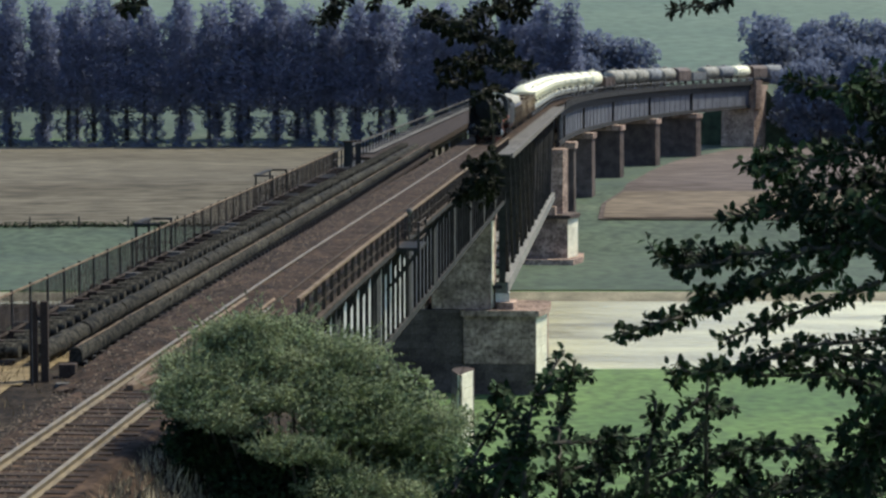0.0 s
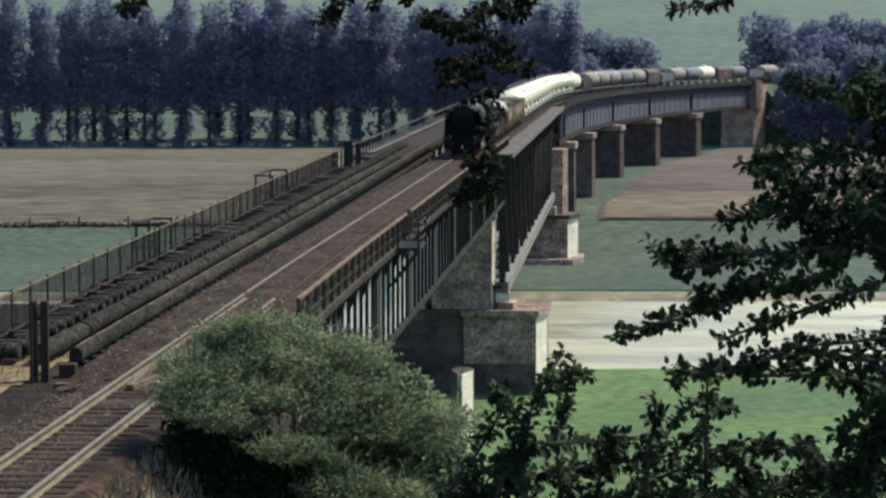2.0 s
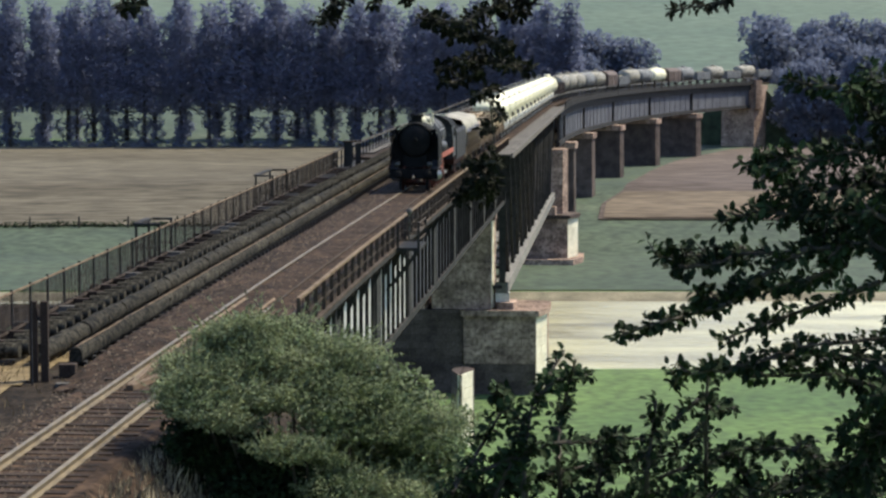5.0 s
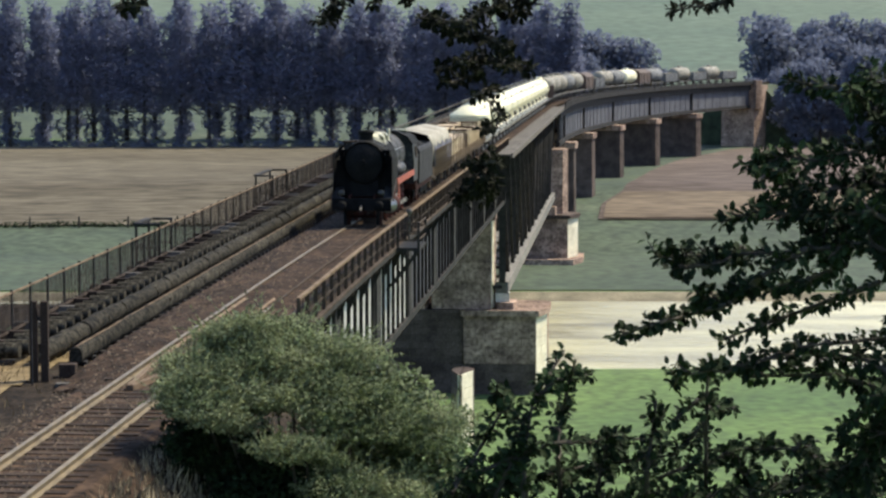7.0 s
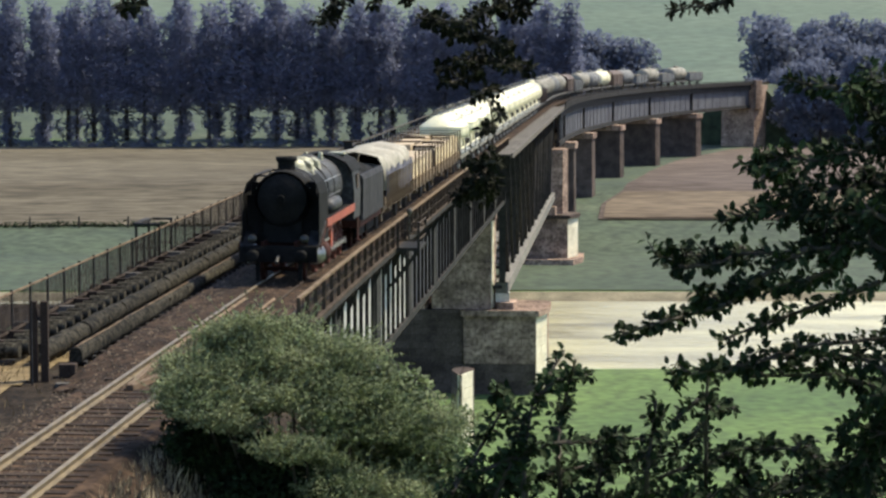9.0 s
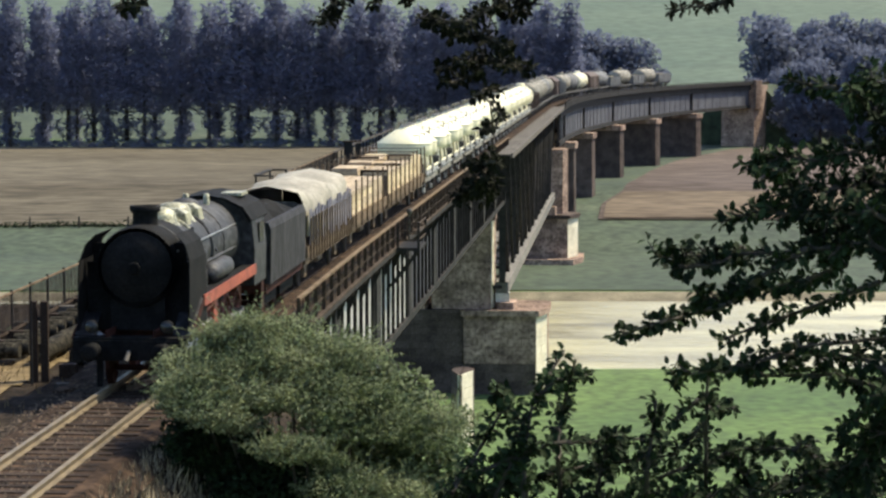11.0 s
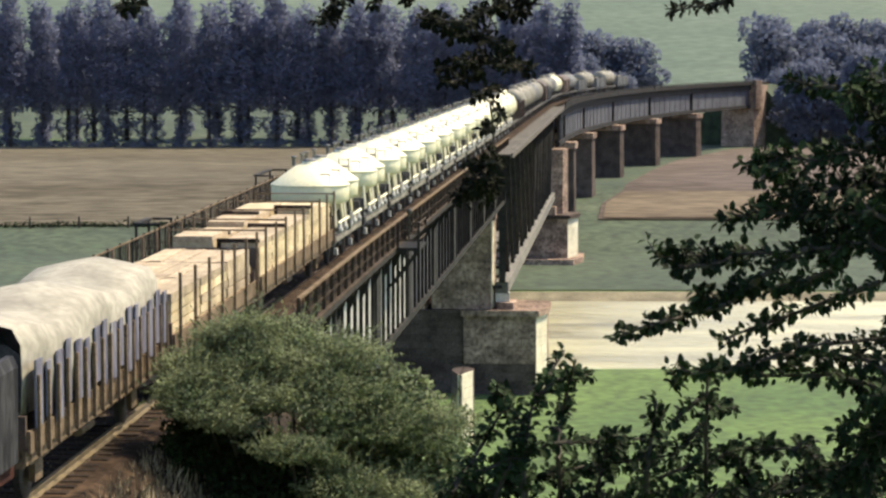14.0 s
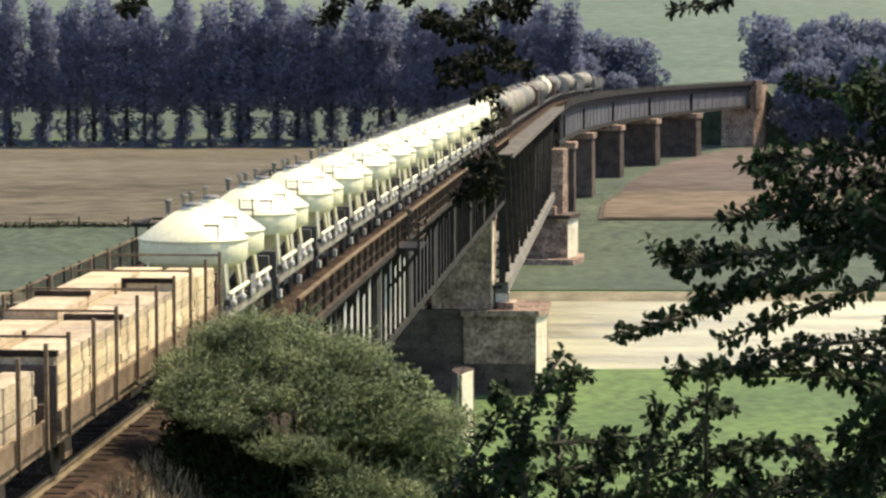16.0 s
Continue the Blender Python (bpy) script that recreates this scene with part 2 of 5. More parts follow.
        me.polygons.foreach_set("use_smooth", self.smooth)
        me.materials.append(M[material])
        me.update()
        return me


def part(name, mesh, material, parent, label=""):
    """One mesh object under a thing or a part."""
    ob = new(name, mesh.data(name, material) if isinstance(mesh, Mesh) else mesh)
    ob.parent = parent
    return tagged(ob, label)


def thing(name, label, category, group="", at=None, kind=""):
    ob = new(name)
    ob.empty_display_size = 0.2
    if at is not None:
        ob.matrix_basis = at
    return tagged(ob, label, category, group, kind)


def solid(name, mesh, material, label, category="", kind="", group=""):
    return tagged(new(name, mesh.data(name, material)), label, category, group, kind)


# ---------- the railway's line in plan ----------
# heading along the way: nearly straight over the river, then a curve
LINE = []
py = -40.0
px = -12.65 + 0.0715 * py + 0.75
for i in range(1300):
    if py < 80:
        hd = 0.0715
    elif py < 100:
        hd = 0.0715 + 0.0095 * (py - 80) / 20
    elif py < 330:
        hd = 0.081
    LINE.append((px, py, hd))
    px, py = px + math.sin(hd) * 0.5, py + math.cos(hd) * 0.5
    if py >= 330:
        hd += 0.5 / 580.0


def rail_at(s):
    """Place and heading at s metres along the line; s is 0 beside the camera."""
    k = max(0.0, min((s + 40.1) * 2, len(LINE) - 2))
    i = int(k)
    f = k - i
    a, b = LINE[i], LINE[i + 1]
    return a[0] + (b[0] - a[0]) * f, a[1] + (b[1] - a[1]) * f, a[2] + (b[2] - a[2]) * f


def on_line(s, lat=0.0, z=0.0):
    x, y, h = rail_at(s)
    return Vector((x + lat * math.cos(h), y - lat * math.sin(h), z))


def line_x(y):
    """The line's x at a given y."""
    lo, hi = 0, len(LINE) - 1
    while hi - lo > 1:
        m = (lo + hi) // 2
        lo, hi = (m, hi) if LINE[m][1] < y else (lo, m)
    return LINE[lo][0]


def sweep(mesh, prof, s0, s1, step):
    """Carries a closed profile of (lateral, z) along the line."""
    n = max(1, round((s1 - s0) / step))
    mesh.loft([[on_line(s0 + (s1 - s0) * i / n, a, z) for a, z in reversed(prof)] for i in range(n + 1)])
    return mesh


def rect(a0, a1, z0, z1):
    return [(a0, z0), (a1, z0), (a1, z1), (a0, z1)]


# ---------- ground ----------
PROFILE = [(-80, 10), (0, 6.9), (20, 1.5), (45, -6.5), (80, -16), (110, -21), (150, -21.4), (214, -21.4), (221, -23.2), (272, -23.2), (279, -21.3), (330, -21.4),
           (395, -15.2), (560, -14.5), (700, -7), (1500, 76), (2600, 190)]


def ground_z(x, y):
    base = PROFILE[-1][1]
    for (y0, z0), (y1, z1) in zip(PROFILE, PROFILE[1:]):
        if y <= y1:
            base = z0 + (z1 - z0) * max(0, y - y0) / (y1 - y0)
            break
    lat = x - line_x(max(-39, min(y, 300)))
    top = -0.5 - max(0, lat - 2.1) * 0.75 - max(0, -10 - lat) * 0.5 - max(0, y - (76 if lat > -2.5 else 68.5 if lat > -6.9 else 81)) * 2.0
    wave = 0.5 * noise.noise((x * 0.02, y * 0.02, 0)) * (1 if y > 340 else 0.25)
    return max(base + wave, top)


def ground():
    xs = [-900, -600, -400, -300, -220, -160, -120, -90, -70, -50, -40, -32] + [-26 + i * 0.8 for i in range(60)] + [24, 30, 40, 55, 75, 100, 130, 170, 220, 300, 400, 600, 900]
    ys = [-80, -40, -20, -10] + [i * 1.5 for i in range(0, 80)] + [122, 130, 140, 150, 160, 170, 180, 190, 200, 208, 214, 217, 221, 230, 250, 265, 272, 275, 279, 290]
    ys += [300 + 15 * i for i in range(28)] + [740, 800, 900, 1050, 1250, 1500, 1900, 2600]
    m = Mesh()
    n = len(xs)
    m.add([(x, y, ground_z(x, y)) for y in ys for x in xs],
          [(j * n + i, j * n + i + 1, (j + 1) * n + i + 1, (j + 1) * n + i) for j in range(len(ys) - 1) for i in range(n - 1)], True)
    solid("ground", m, "meadow", "green river meadow rising to hills", "meadow", "structure")


def sheet(name, material, label, inside, x0, x1, y0, y1, dx, dy, lift=0.04, category=""):
    """A sheet that lies on the ground where inside(x, y) holds."""
    m = Mesh()
    nx, ny = int((x1 - x0) / dx), int((y1 - y0) / dy)
    idx = {}

    def at(i, j):
        if (i, j) not in idx:
            x, y = x0 + i * dx, y0 + j * dy
            idx[i, j] = len(m.v)
            m.v.append((x, y, ground_z(x, y) + lift))
        return idx[i, j]
    for j in range(ny):
        for i in range(nx):
            if inside(x0 + (i + .5) * dx, y0 + (j + .5) * dy):
                m.f.append((at(i, j), at(i + 1, j), at(i + 1, j + 1), at(i, j + 1)))
                m.smooth.append(True)
    return solid(name, m, material, label, category, "structure")


def land():
    ground()
    def field(label, left, right, y0, y1, material="field", lift=0.35, name="field"):
        m = Mesh()
        n, k = 60, 24
        for j in range(n + 1):
            y = y0 + (y1 - y0) * j / n
            a, b = left(y), right(y)
            for i in range(k + 1):
                x = a + (b - a) * i / k
                m.v.append((x, y, ground_z(x, y) + lift))
        m.f = [(j * (k + 1) + i, j * (k + 1) + i + 1, (j + 1) * (k + 1) + i + 1, (j + 1) * (k + 1) + i) for j in range(n) for i in range(k)]
        m.smooth = [True] * len(m.f)
        solid(name, m, material, label, "field", "structure")
    field("bare brown ploughed field on the far bank", lambda y: -260, lambda y: line_x(y) - 16, 354, 528)
    edge = [(350, 23.5), (358, 24), (372, 25.5), (385, 29.7), (432, 38.5), (467, 47), (511, 63), (540, 80)]

    def corner(y):
        for (y0, x0), (y1, x1) in zip(edge, edge[1:]):
            if y <= y1:
                return x0 + (x1 - x0) * (y - y0) / (y1 - y0)
        return 80
    # Sunlight on the near edge is laid on as a brighter tan strip.
    field("tan strip painted as sunlight along the edge of the field", lambda y: corner(y) + .8, lambda y: 258, 358.6, 384, "stubble", 0.5, "stubble_strip")
    field("bare brown field with a rounded corner", corner, lambda y: 260, 358, 528, "loam")
    sheet("track_side", "cess", "stony dry slope beside the track", lambda x, y: -9.5 < x - line_x(y) < (5.5 if y < 68 else -7.2), -24, 2, 26, 81, 0.5, 0.5, 0.03, "slope")
    sheet("dry_ground", "dry", "patch of dry yellow grass by the old bridge end", lambda x, y: noise.noise((x * .5, y * .4, 3)) * 1.2 + x + 11.1 - .06 * (y - 60) < 0, -16, -9.4, 50, 68, 0.25, 0.25, 0.07, "grass")
    sheet("hillside", "hill", "pale green hillside behind the trees", lambda x, y: True, -800, 800, 700, 2580, 40, 40, 0.6, "hill")
    sheet("pasture", "pasture", "darker green pasture beyond the river", lambda x, y: True, -300, 300, 281, 719, 6, 3, 0.12, "meadow")
    sheet("riverbank", "sand", "sandy river edge beyond the water", lambda x, y: True, -60, 140, 274.5, 279.5, 4, 0.5, 0.06, "riverbank")
    w = Mesh()
    w.add([(-700, 205, -22.0), (700, 205, -22.0), (700, 285, -22.0), (-700, 285, -22.0)], [(0, 1, 2, 3)])
    solid("river", w, "water", "shallow river between grassy banks, sun glitter painted cream", "river", "structure")


# ---------- track ----------
def track():
    t = thing("railway_track", "single railway track with worn rails on tarred sleepers", "railway track", kind="structure")
    prof = [(-0.075, -0.17), (0.075, -0.17), (0.075, -0.15), (0.012, -0.13), (0.012, -0.045), (0.036, -0.035), (0.036, 0.0), (-0.036, 0.0), (-0.036, -0.035), (-0.012, -0.045), (-0.012, -0.13), (-0.075, -0.15)]
    for side in (-0.74, 0.74):
        part("rail", sweep(Mesh(), [(a * 1.5 + side, z) for a, z in prof], -30, 76, 6), "rail", t, "worn steel rail")
        part("rail", sweep(Mesh(), [(a * (1.5 if side < 0 else 1.0) + side, z) for a, z in prof], 76, 575, 6), "rail" if side < 0 else "rust", t, "worn steel rail")
    sl = Mesh().box(-1.3, 1.3, -0.13, 0.13, -0.34, -0.165).data("sleeper", "sleeper")
    for i in range(44):
        s = 34 + i * 0.62
        x, y, h = rail_at(s)
        o = part("sleeper", sl, "sleeper", t)
        o.matrix_basis = pose(x + random.uniform(-.05, .05), y, random.uniform(-.01, .02), 0, 0, -math.degrees(h) + random.uniform(-1.2, 1.2))
    n = 5
    ramp = Mesh().loft([[on_line(60 + 7 * i / n, a, z) for a, z in reversed([(-2.6, -0.6), (1.9, -0.6), (1.62, -.42 + .3 * i / n), (1.0, -.2 + .14 * i / n), (-1.2, -.2 + .14 * i / n), (-2.6, -.42 + .26 * i / n)])] for i in range(n + 1)])
    for bed in (sweep(Mesh(), [(-2.3, -0.55), (2.3, -0.55), (1.6, -0.176), (-1.6, -0.176)], -30, 60, 3), ramp,
                sweep(Mesh(), [(-2.6, -0.42), (1.62, -0.42), (1.62, -0.12), (1.0, -0.06), (-1.2, -0.06), (-2.6, -0.16)], 67, 575, 6)):
        solid("track_bed", bed, "ballast", "brown stone ballast bed under the track", "ballast", "structure")
    solid("deck_kerb", sweep(Mesh(), rect(1.63, 1.78, -0.42, -0.04), 74, 201, 6), "rust", "rusty kerb along the edge of the deck", "kerb", "structure")
    rnd = random.Random(77)
    st = Mesh()
    for i in range(15000):
        q = 33 + 190 * rnd.random() ** 1.7
        lat = rnd.uniform(-2.5, 1.6)
        if min(abs(lat - .74), abs(lat + .74)) < .09:
            continue
        z = (-.176 if q < 60 else -.176 + .1 * (q - 60) / 7 if q < 67 else -.075) - max(0, abs(lat + .3) - 1.2) * (.25 if q < 62 else .07)
        p = on_line(q, lat, z)
        r = rnd.uniform(.028, .062)
        e = [Vector((rnd.uniform(.6, 1.3) * r, 0, 0)), Vector((0, rnd.uniform(.6, 1.3) * r, 0)), Vector((0, 0, rnd.uniform(.5, 1.1) * r))]
        st.add([p + e[0], p + e[1], p - e[0], p - e[1], p + e[2]], [(0, 1, 4), (1, 2, 4), (2, 3, 4), (3, 0, 4)])
    solid("ballast_stones", st, "stones", "loose brown ballast stones on the track bed", "ballast", "stuff")
    g = Mesh()
    for a in (-0.5, 0.5):
        sweep(g, [(a - .04, -0.17), (a + .04, -0.17), (a + .04, -0.03), (a - .04, 0.0)], 63.5, 79, 4)
    g.beam(on_line(63.5, -0.5, -0.1), on_line(58.6, -0.3, -0.1), 0.13, 0.14)
    g.beam(on_line(63.5, 0.5, -0.1), on_line(58.6, -0.24, -0.1), 0.13, 0.14)
    solid("guard_rail", g, "stake", "pair of guard rails meeting in a point between the running rails", "guard rail", "structure")


# ---------- bridge ----------
def railing(s0, s1, lat, group="bridge railings"):
    r = thing("railing", "dark iron railing along the edge of the bridge walkway", "railing", group)
    for z in (0.62, -0.02):
        part("handrail" if z > .5 else "rail_bar", sweep(Mesh(), rect(lat - (.06 if z > .5 else .03), lat + (.06 if z > .5 else .02), z - (.04 if z > .5 else .015), z + (.04 if z > .5 else .015)), s0, s1, 6), "stake" if z > .5 else "rust", r)
    post = Mesh().box(-0.05, 0.05, -0.05, 0.05, -0.95, 0.6).data("post", "rust")
    s = s0
    while s < s1:
        p = on_line(s, lat)
        o = part("post", post, "rust", r)
        o.location = p
        s += 2.2
    wires = Mesh()
    s = s0 + .55
    while s < s1:
        wires.beam(on_line(s, lat, -.96), on_line(s, lat, .6), .03, .03, (1, 0, 0))
        s += .55
    tagged(part("baluster", wires, "rust", r), kind="stuff")
    return r


def near_span():
    b = thing("bridge_span", "riveted iron girder span with webs painted pale as sunlit", "bridge span")
    s0, s1 = 76.0, 201.6
    for lat in (-1.9, 1.7):
        part("top_chord", sweep(Mesh(), rect(lat - .2, lat + .12, -1.0, -0.43), s0, s1, 6), "iron", b)
        part("bottom_chord", sweep(Mesh(), rect(lat - .22, lat + .2, -5.0, -4.7), s0, s1, 6), "iron", b)
        # Sunlight on the web is put into its pale colour; stiffeners stay dark.
        part("web_plate", sweep(Mesh(), rect(lat - .02, lat + .02, -4.7, -1.0), s0, 114, 6), "paleiron", b)
        # Web plates are a darker grey beyond s 114.
        part("web_plate", sweep(Mesh(), rect(lat - .02, lat + .02, -4.7, -1.0), 114, s1, 6), "girder", b, "dark grey web plate")
    me = Mesh().box(0.0, 0.13, -0.05, 0.05, -4.7, -1.0).box(0.11, 0.13, -0.12, 0.12, -4.7, -1.0).data("stiffener", "iron")
    s = s0 + 1
    while s < s1:
        x, y, h = rail_at(s)
        o = part("stiffener", me, "iron", b)
        o.matrix_basis = Matrix.Translation(on_line(s, 1.725)) @ pose(0, 0, 0, 0, 0, -math.degrees(h))
        s += 2.15
    for i in range(8):
        a = s0 + 9 + i * 14.5
        part("cover_plate", sweep(Mesh(), rect(1.7, 1.87, -4.7, -1.0), a, a + 1.6, 2), "iron", b)
    # bracketed walkway
    wk = Mesh()
    sweep(wk, rect(1.84, 2.25, -0.56, -0.46), s0, s1, 6)
    part("fascia", sweep(Mesh(), rect(2.16, 2.22, -0.74, -0.57), s0, s1, 6), "iron", b)
    part("walkway", wk, "rust", b)
    br = Mesh().loft([[(0, y, -0.57), (0.31, y, -0.57), (0.31, y, -0.98), (0, y, -1.7)] for y in (-.06, .06)]).data("bracket", "iron")
    s = s0 + 1
    while s < s1:
        x, y, h = rail_at(s)
        o = part("bracket", br, "iron", b)
        o.matrix_basis = Matrix.Translation(on_line(s, 1.84)) @ pose(0, 0, 0, 0, 0, -math.degrees(h))
        s += 4.3
    railing(73.0, 202.0, 2.12)
    # refuge bay hung outside the railing
    r = thing("refuge_platform", "small iron refuge bay hung on the outside of the railing", "refuge")
    for a, c in ((104, 107.5),):
        fl = Mesh()
        sweep(fl, rect(2.26, 3.3, -0.6, -0.46), a, c, 3.5)
        part("floor_plate", fl, "iron", r)
        for s in (a, c):
            for lat in (2.32, 3.25):
                p = on_line(s, lat)
                part("post", Mesh().box(p.x - .05, p.x + .05, p.y - .05, p.y + .05, -0.7, .68), "iron", r)
        for z in (-.1, .28, .64):
            m = Mesh()
            m.beam(on_line(a, 2.32, z), on_line(a, 3.25, z), .06, .06)
            m.beam(on_line(a, 3.25, z), on_line(c, 3.25, z), .06, .06)
            m.beam(on_line(c, 3.25, z), on_line(c, 2.32, z), .06, .06)
            part("rail_bar", m, "rust", r)
        part("strut", Mesh().beam(on_line(a, 1.8, -2.4), on_line(a, 3.2, -.6), .1, .1), "iron", r)
        part("strut", Mesh().beam(on_line(c, 1.8, -2.4), on_line(c, 3.2, -.6), .1, .1), "iron", r)
        p = on_line(c + 1.5, 2.36)
        part("lamp_knob", Mesh().lathe([(0.0, 1.0), (0.13, .94), (0.16, .82), (0.09, .7), (0.05, .66), (0.05, -0.8)], p, "z", 10), "plank", r)


def main_span():
    b = thing("truss_span", "deep iron deck truss carrying the track over the river", "bridge span")
    s0, s1, n = 203.0, 325.0, 14
    d = (s1 - s0) / n
    for lat in (-1.9, 1.7):
        s0 = 199.6 if lat > 0 else 203.0
        d = (s1 - s0) / n
        part("top_chord", sweep(Mesh(), rect(lat - .35, lat + .35, -1.2, -0.44), s0, s1, 6), "iron", b)
        # Sun on the bottom chords is put into their paler grey.
        part("bottom_chord", sweep(Mesh(), rect(lat - .55, lat + .55, -12.75, -11.75), s0, s1, 6), "chord", b, "grey bottom chord painted pale as if sunlit")
        for i in range(n + 1):
            a = s0 + i * d
            w = 0.55 if i in (0, n) else 0.36
            part("upright", Mesh().beam(on_line(a, lat, -11.8), on_line(a, lat, -1.2), w, w, (1, 0, 0)), "iron", b)
            if i < n:
                lo, hi = (a + d, a) if i < n / 2 else (a, a + d)
                part("diagonal", Mesh().beam(on_line(lo, lat, -11.8), on_line(hi, lat, -1.2), 0.3, 0.24), "iron", b)
                if i % 2 == 0:
                    m = Mesh()
                    m.beam(on_line(a + d / 2, lat, -11.8), on_line(a + d / 2, lat, -1.2), 0.18, 0.18, (1, 0, 0))
                    part("sub_upright", m, "iron", b)
    for i in range(n + 1):
        a = s0 + i * d
        part("cross_beam", Mesh().beam(on_line(a, -1.9, -1.0), on_line(a, 1.7, -1.0), 0.3, 0.5), "iron", b)
        part("lower_brace", Mesh().beam(on_line(a, -1.9, -12.2), on_line(a, 1.7, -12.2), 0.25, 0.3), "iron", b)
        if i < n:
            part("sway_brace", Mesh().beam(on_line(a, -1.9, -12.0), on_line(a, 1.7, -1.4), 0.15, 0.15), "iron", b)
    for s in (200.2, s1 - .4):
        for lat in (-1.9, 1.7):
            p = on_line(s if lat > 0 or s > 210 else 203.6, lat)
            part("bearing", Mesh().box(p.x - .6, p.x + .6, p.y - .5, p.y + .5, -13.5, -12.7), "paleiron", b, "pale iron bearing shoe")
    wk = thing("plank_walkway", "weathered plank walkway along the truss", "walkway")
    s = 184.0
    while s < 326:
        m = Mesh().beam(on_line(s, 1.75, -0.04), on_line(s, 3.25, -0.04), 1.05, 0.09)
        part("plank", m, "plank", wk)
        s += 1.1
    part("edge_beam", sweep(Mesh(), rect(3.26, 3.4, -0.35, 0.06), 184, 326, 6), "plank", wk)
    part("edge_beam", sweep(Mesh(), rect(2.5, 3.2, -0.4, -0.1), 184, 326, 6), "iron", wk)


def far_span():
    edges = [327, 347, 384, 421, 458, 494.5, 541]
    for a, c in zip(edges, edges[1:]):
        b = thing("girder_span", "grey riveted plate girder span on the curve", "bridge span", "flood spans of the curved viaduct")
        for lat in (-2.4, 2.4):
            part("web_plate", sweep(Mesh(), rect(lat - .04, lat + .04, -5.05, -1.6), a + .2, c - .2, 5), "girder", b)
            part("top_flange", sweep(Mesh(), rect(lat - .5, lat + .5, -1.6, -0.43), a, c - .1, 5), "iron", b)
            part("bottom_flange", sweep(Mesh(), rect(lat - .35, lat + .35, -5.75, -5.05), a + .1, c - .1, 5), "iron", b)
        for s in (a + .5, c - .5):
            part("stiffener", Mesh().beam(on_line(s, 2.54, -5.05), on_line(s, 2.54, -1.6), 0.9, 0.16, (1, 0, 0)), "iron", b)
        for i in range(1, 8):
            s = a + (c - a) * i / 8
            part("stiffener", Mesh().beam(on_line(s, 2.49, -5.05), on_line(s, 2.49, -1.6), 0.08, 0.08, (1, 0, 0)), "girder", b)
        m = Mesh()
        sweep(m, rect(2.5, 3.5, -0.42, -0.3), a, c - .1, 5)
        part("walkway", m, "iron", b)
        part("parapet", sweep(Mesh(), rect(3.4, 3.46, -0.5, 0.45), a, c - .1, 5), "iron", b, "dark parapet plate")
        for z in (0.65,):
            part("rail_bar", sweep(Mesh(), rect(3.4, 3.48, z - .05, z + .05), a, c - .1, 5), "iron", b)
        s = a + .5
        while s < c:
            p = on_line(s, 3.44)
            part("post", Mesh().box(p.x - .05, p.x + .05, p.y - .05, p.y + .05, -0.3, 0.65), "iron", b)
            s += 3


def pier_plan(s, a0, a1, depth, cut):
    """Corners of a pier with cut ends, as places at z 0."""
    q = [(a0 + cut, 0), (a1 - cut, 0), (a1, min(cut * 4.0, depth * .55)), (a1, depth - cut), (a1 - cut, depth), (a0 + cut, depth), (a0, depth - cut), (a0, min(cut * 4.0, depth * .55))]
    x, y, h = rail_at(s)
    return [Vector((x + a * math.cos(h) + d * math.sin(h), y - a * math.sin(h) + d * math.cos(h), 0)) for a, d in q]


def pier_block(s, a0, a1, depth, cut, z0, z1, batter=0.0):
    lo, hi = pier_plan(s - batter, a0 - batter, a1 + batter, depth + 2 * batter, cut), pier_plan(s, a0, a1, depth, cut)
    return Mesh().loft([[p + Vector((0, 0, z0)) for p in lo], [p + Vector((0, 0, z1)) for p in hi]])


def courses(pier, s, a0, a1, depth, cut, z0, z1, hgt, material, corner="sunlit_quoin"):
    """Ashlar rows with recessed joints: a core and proud stones on the front and the right cut end."""
    part("core", pier_block(s + .06, a0 + .06, a1 - .06, depth - .12, cut, z0, z1), material, pier)
    q = pier_plan(s, a0, a1, depth, cut)
    z, row = z0, 0
    while z < z1 - 0.1:
        top = min(z + hgt, z1)
        for i, j in ((7, 0), (0, 1), (1, 2), (2, 3)):
            a, b = q[i], q[j]
            ln = (b - a).length
            n = max(1, round(ln / 1.3))
            for k in range(n):
                off = 0.5 * (row % 2) if n > 1 else 0
                f0, f1 = max(0, (k - off) / n), min(1, (k + 1 - off) / n) if k < n - 1 else 1.0
                u, v = a.lerp(b, f0 + 0.012 / ln), a.lerp(b, f1 - 0.012 / ln)
                nrm = Vector(((b - a).y, -(b - a).x, 0)).normalized() * random.uniform(0.0, 0.025)
                u, v = u + nrm, v + nrm
                inn = -Vector(((b - a).y, -(b - a).x, 0)).normalized() * 0.2
                m = Mesh().loft([[p + Vector((0, 0, zz)) for p in (u, v, v + inn, u + inn)] for zz in (z + .012, top - .012)])
                # The right cut end takes the pale colour that stands for sun.
                part("stone", m, corner if (i, j) == (1, 2) else material, pier, "corner stone painted pale as if sunlit" if (i, j) == (1, 2) and corner == "sunlit_quoin" else "")
        z, row = top, row + 1


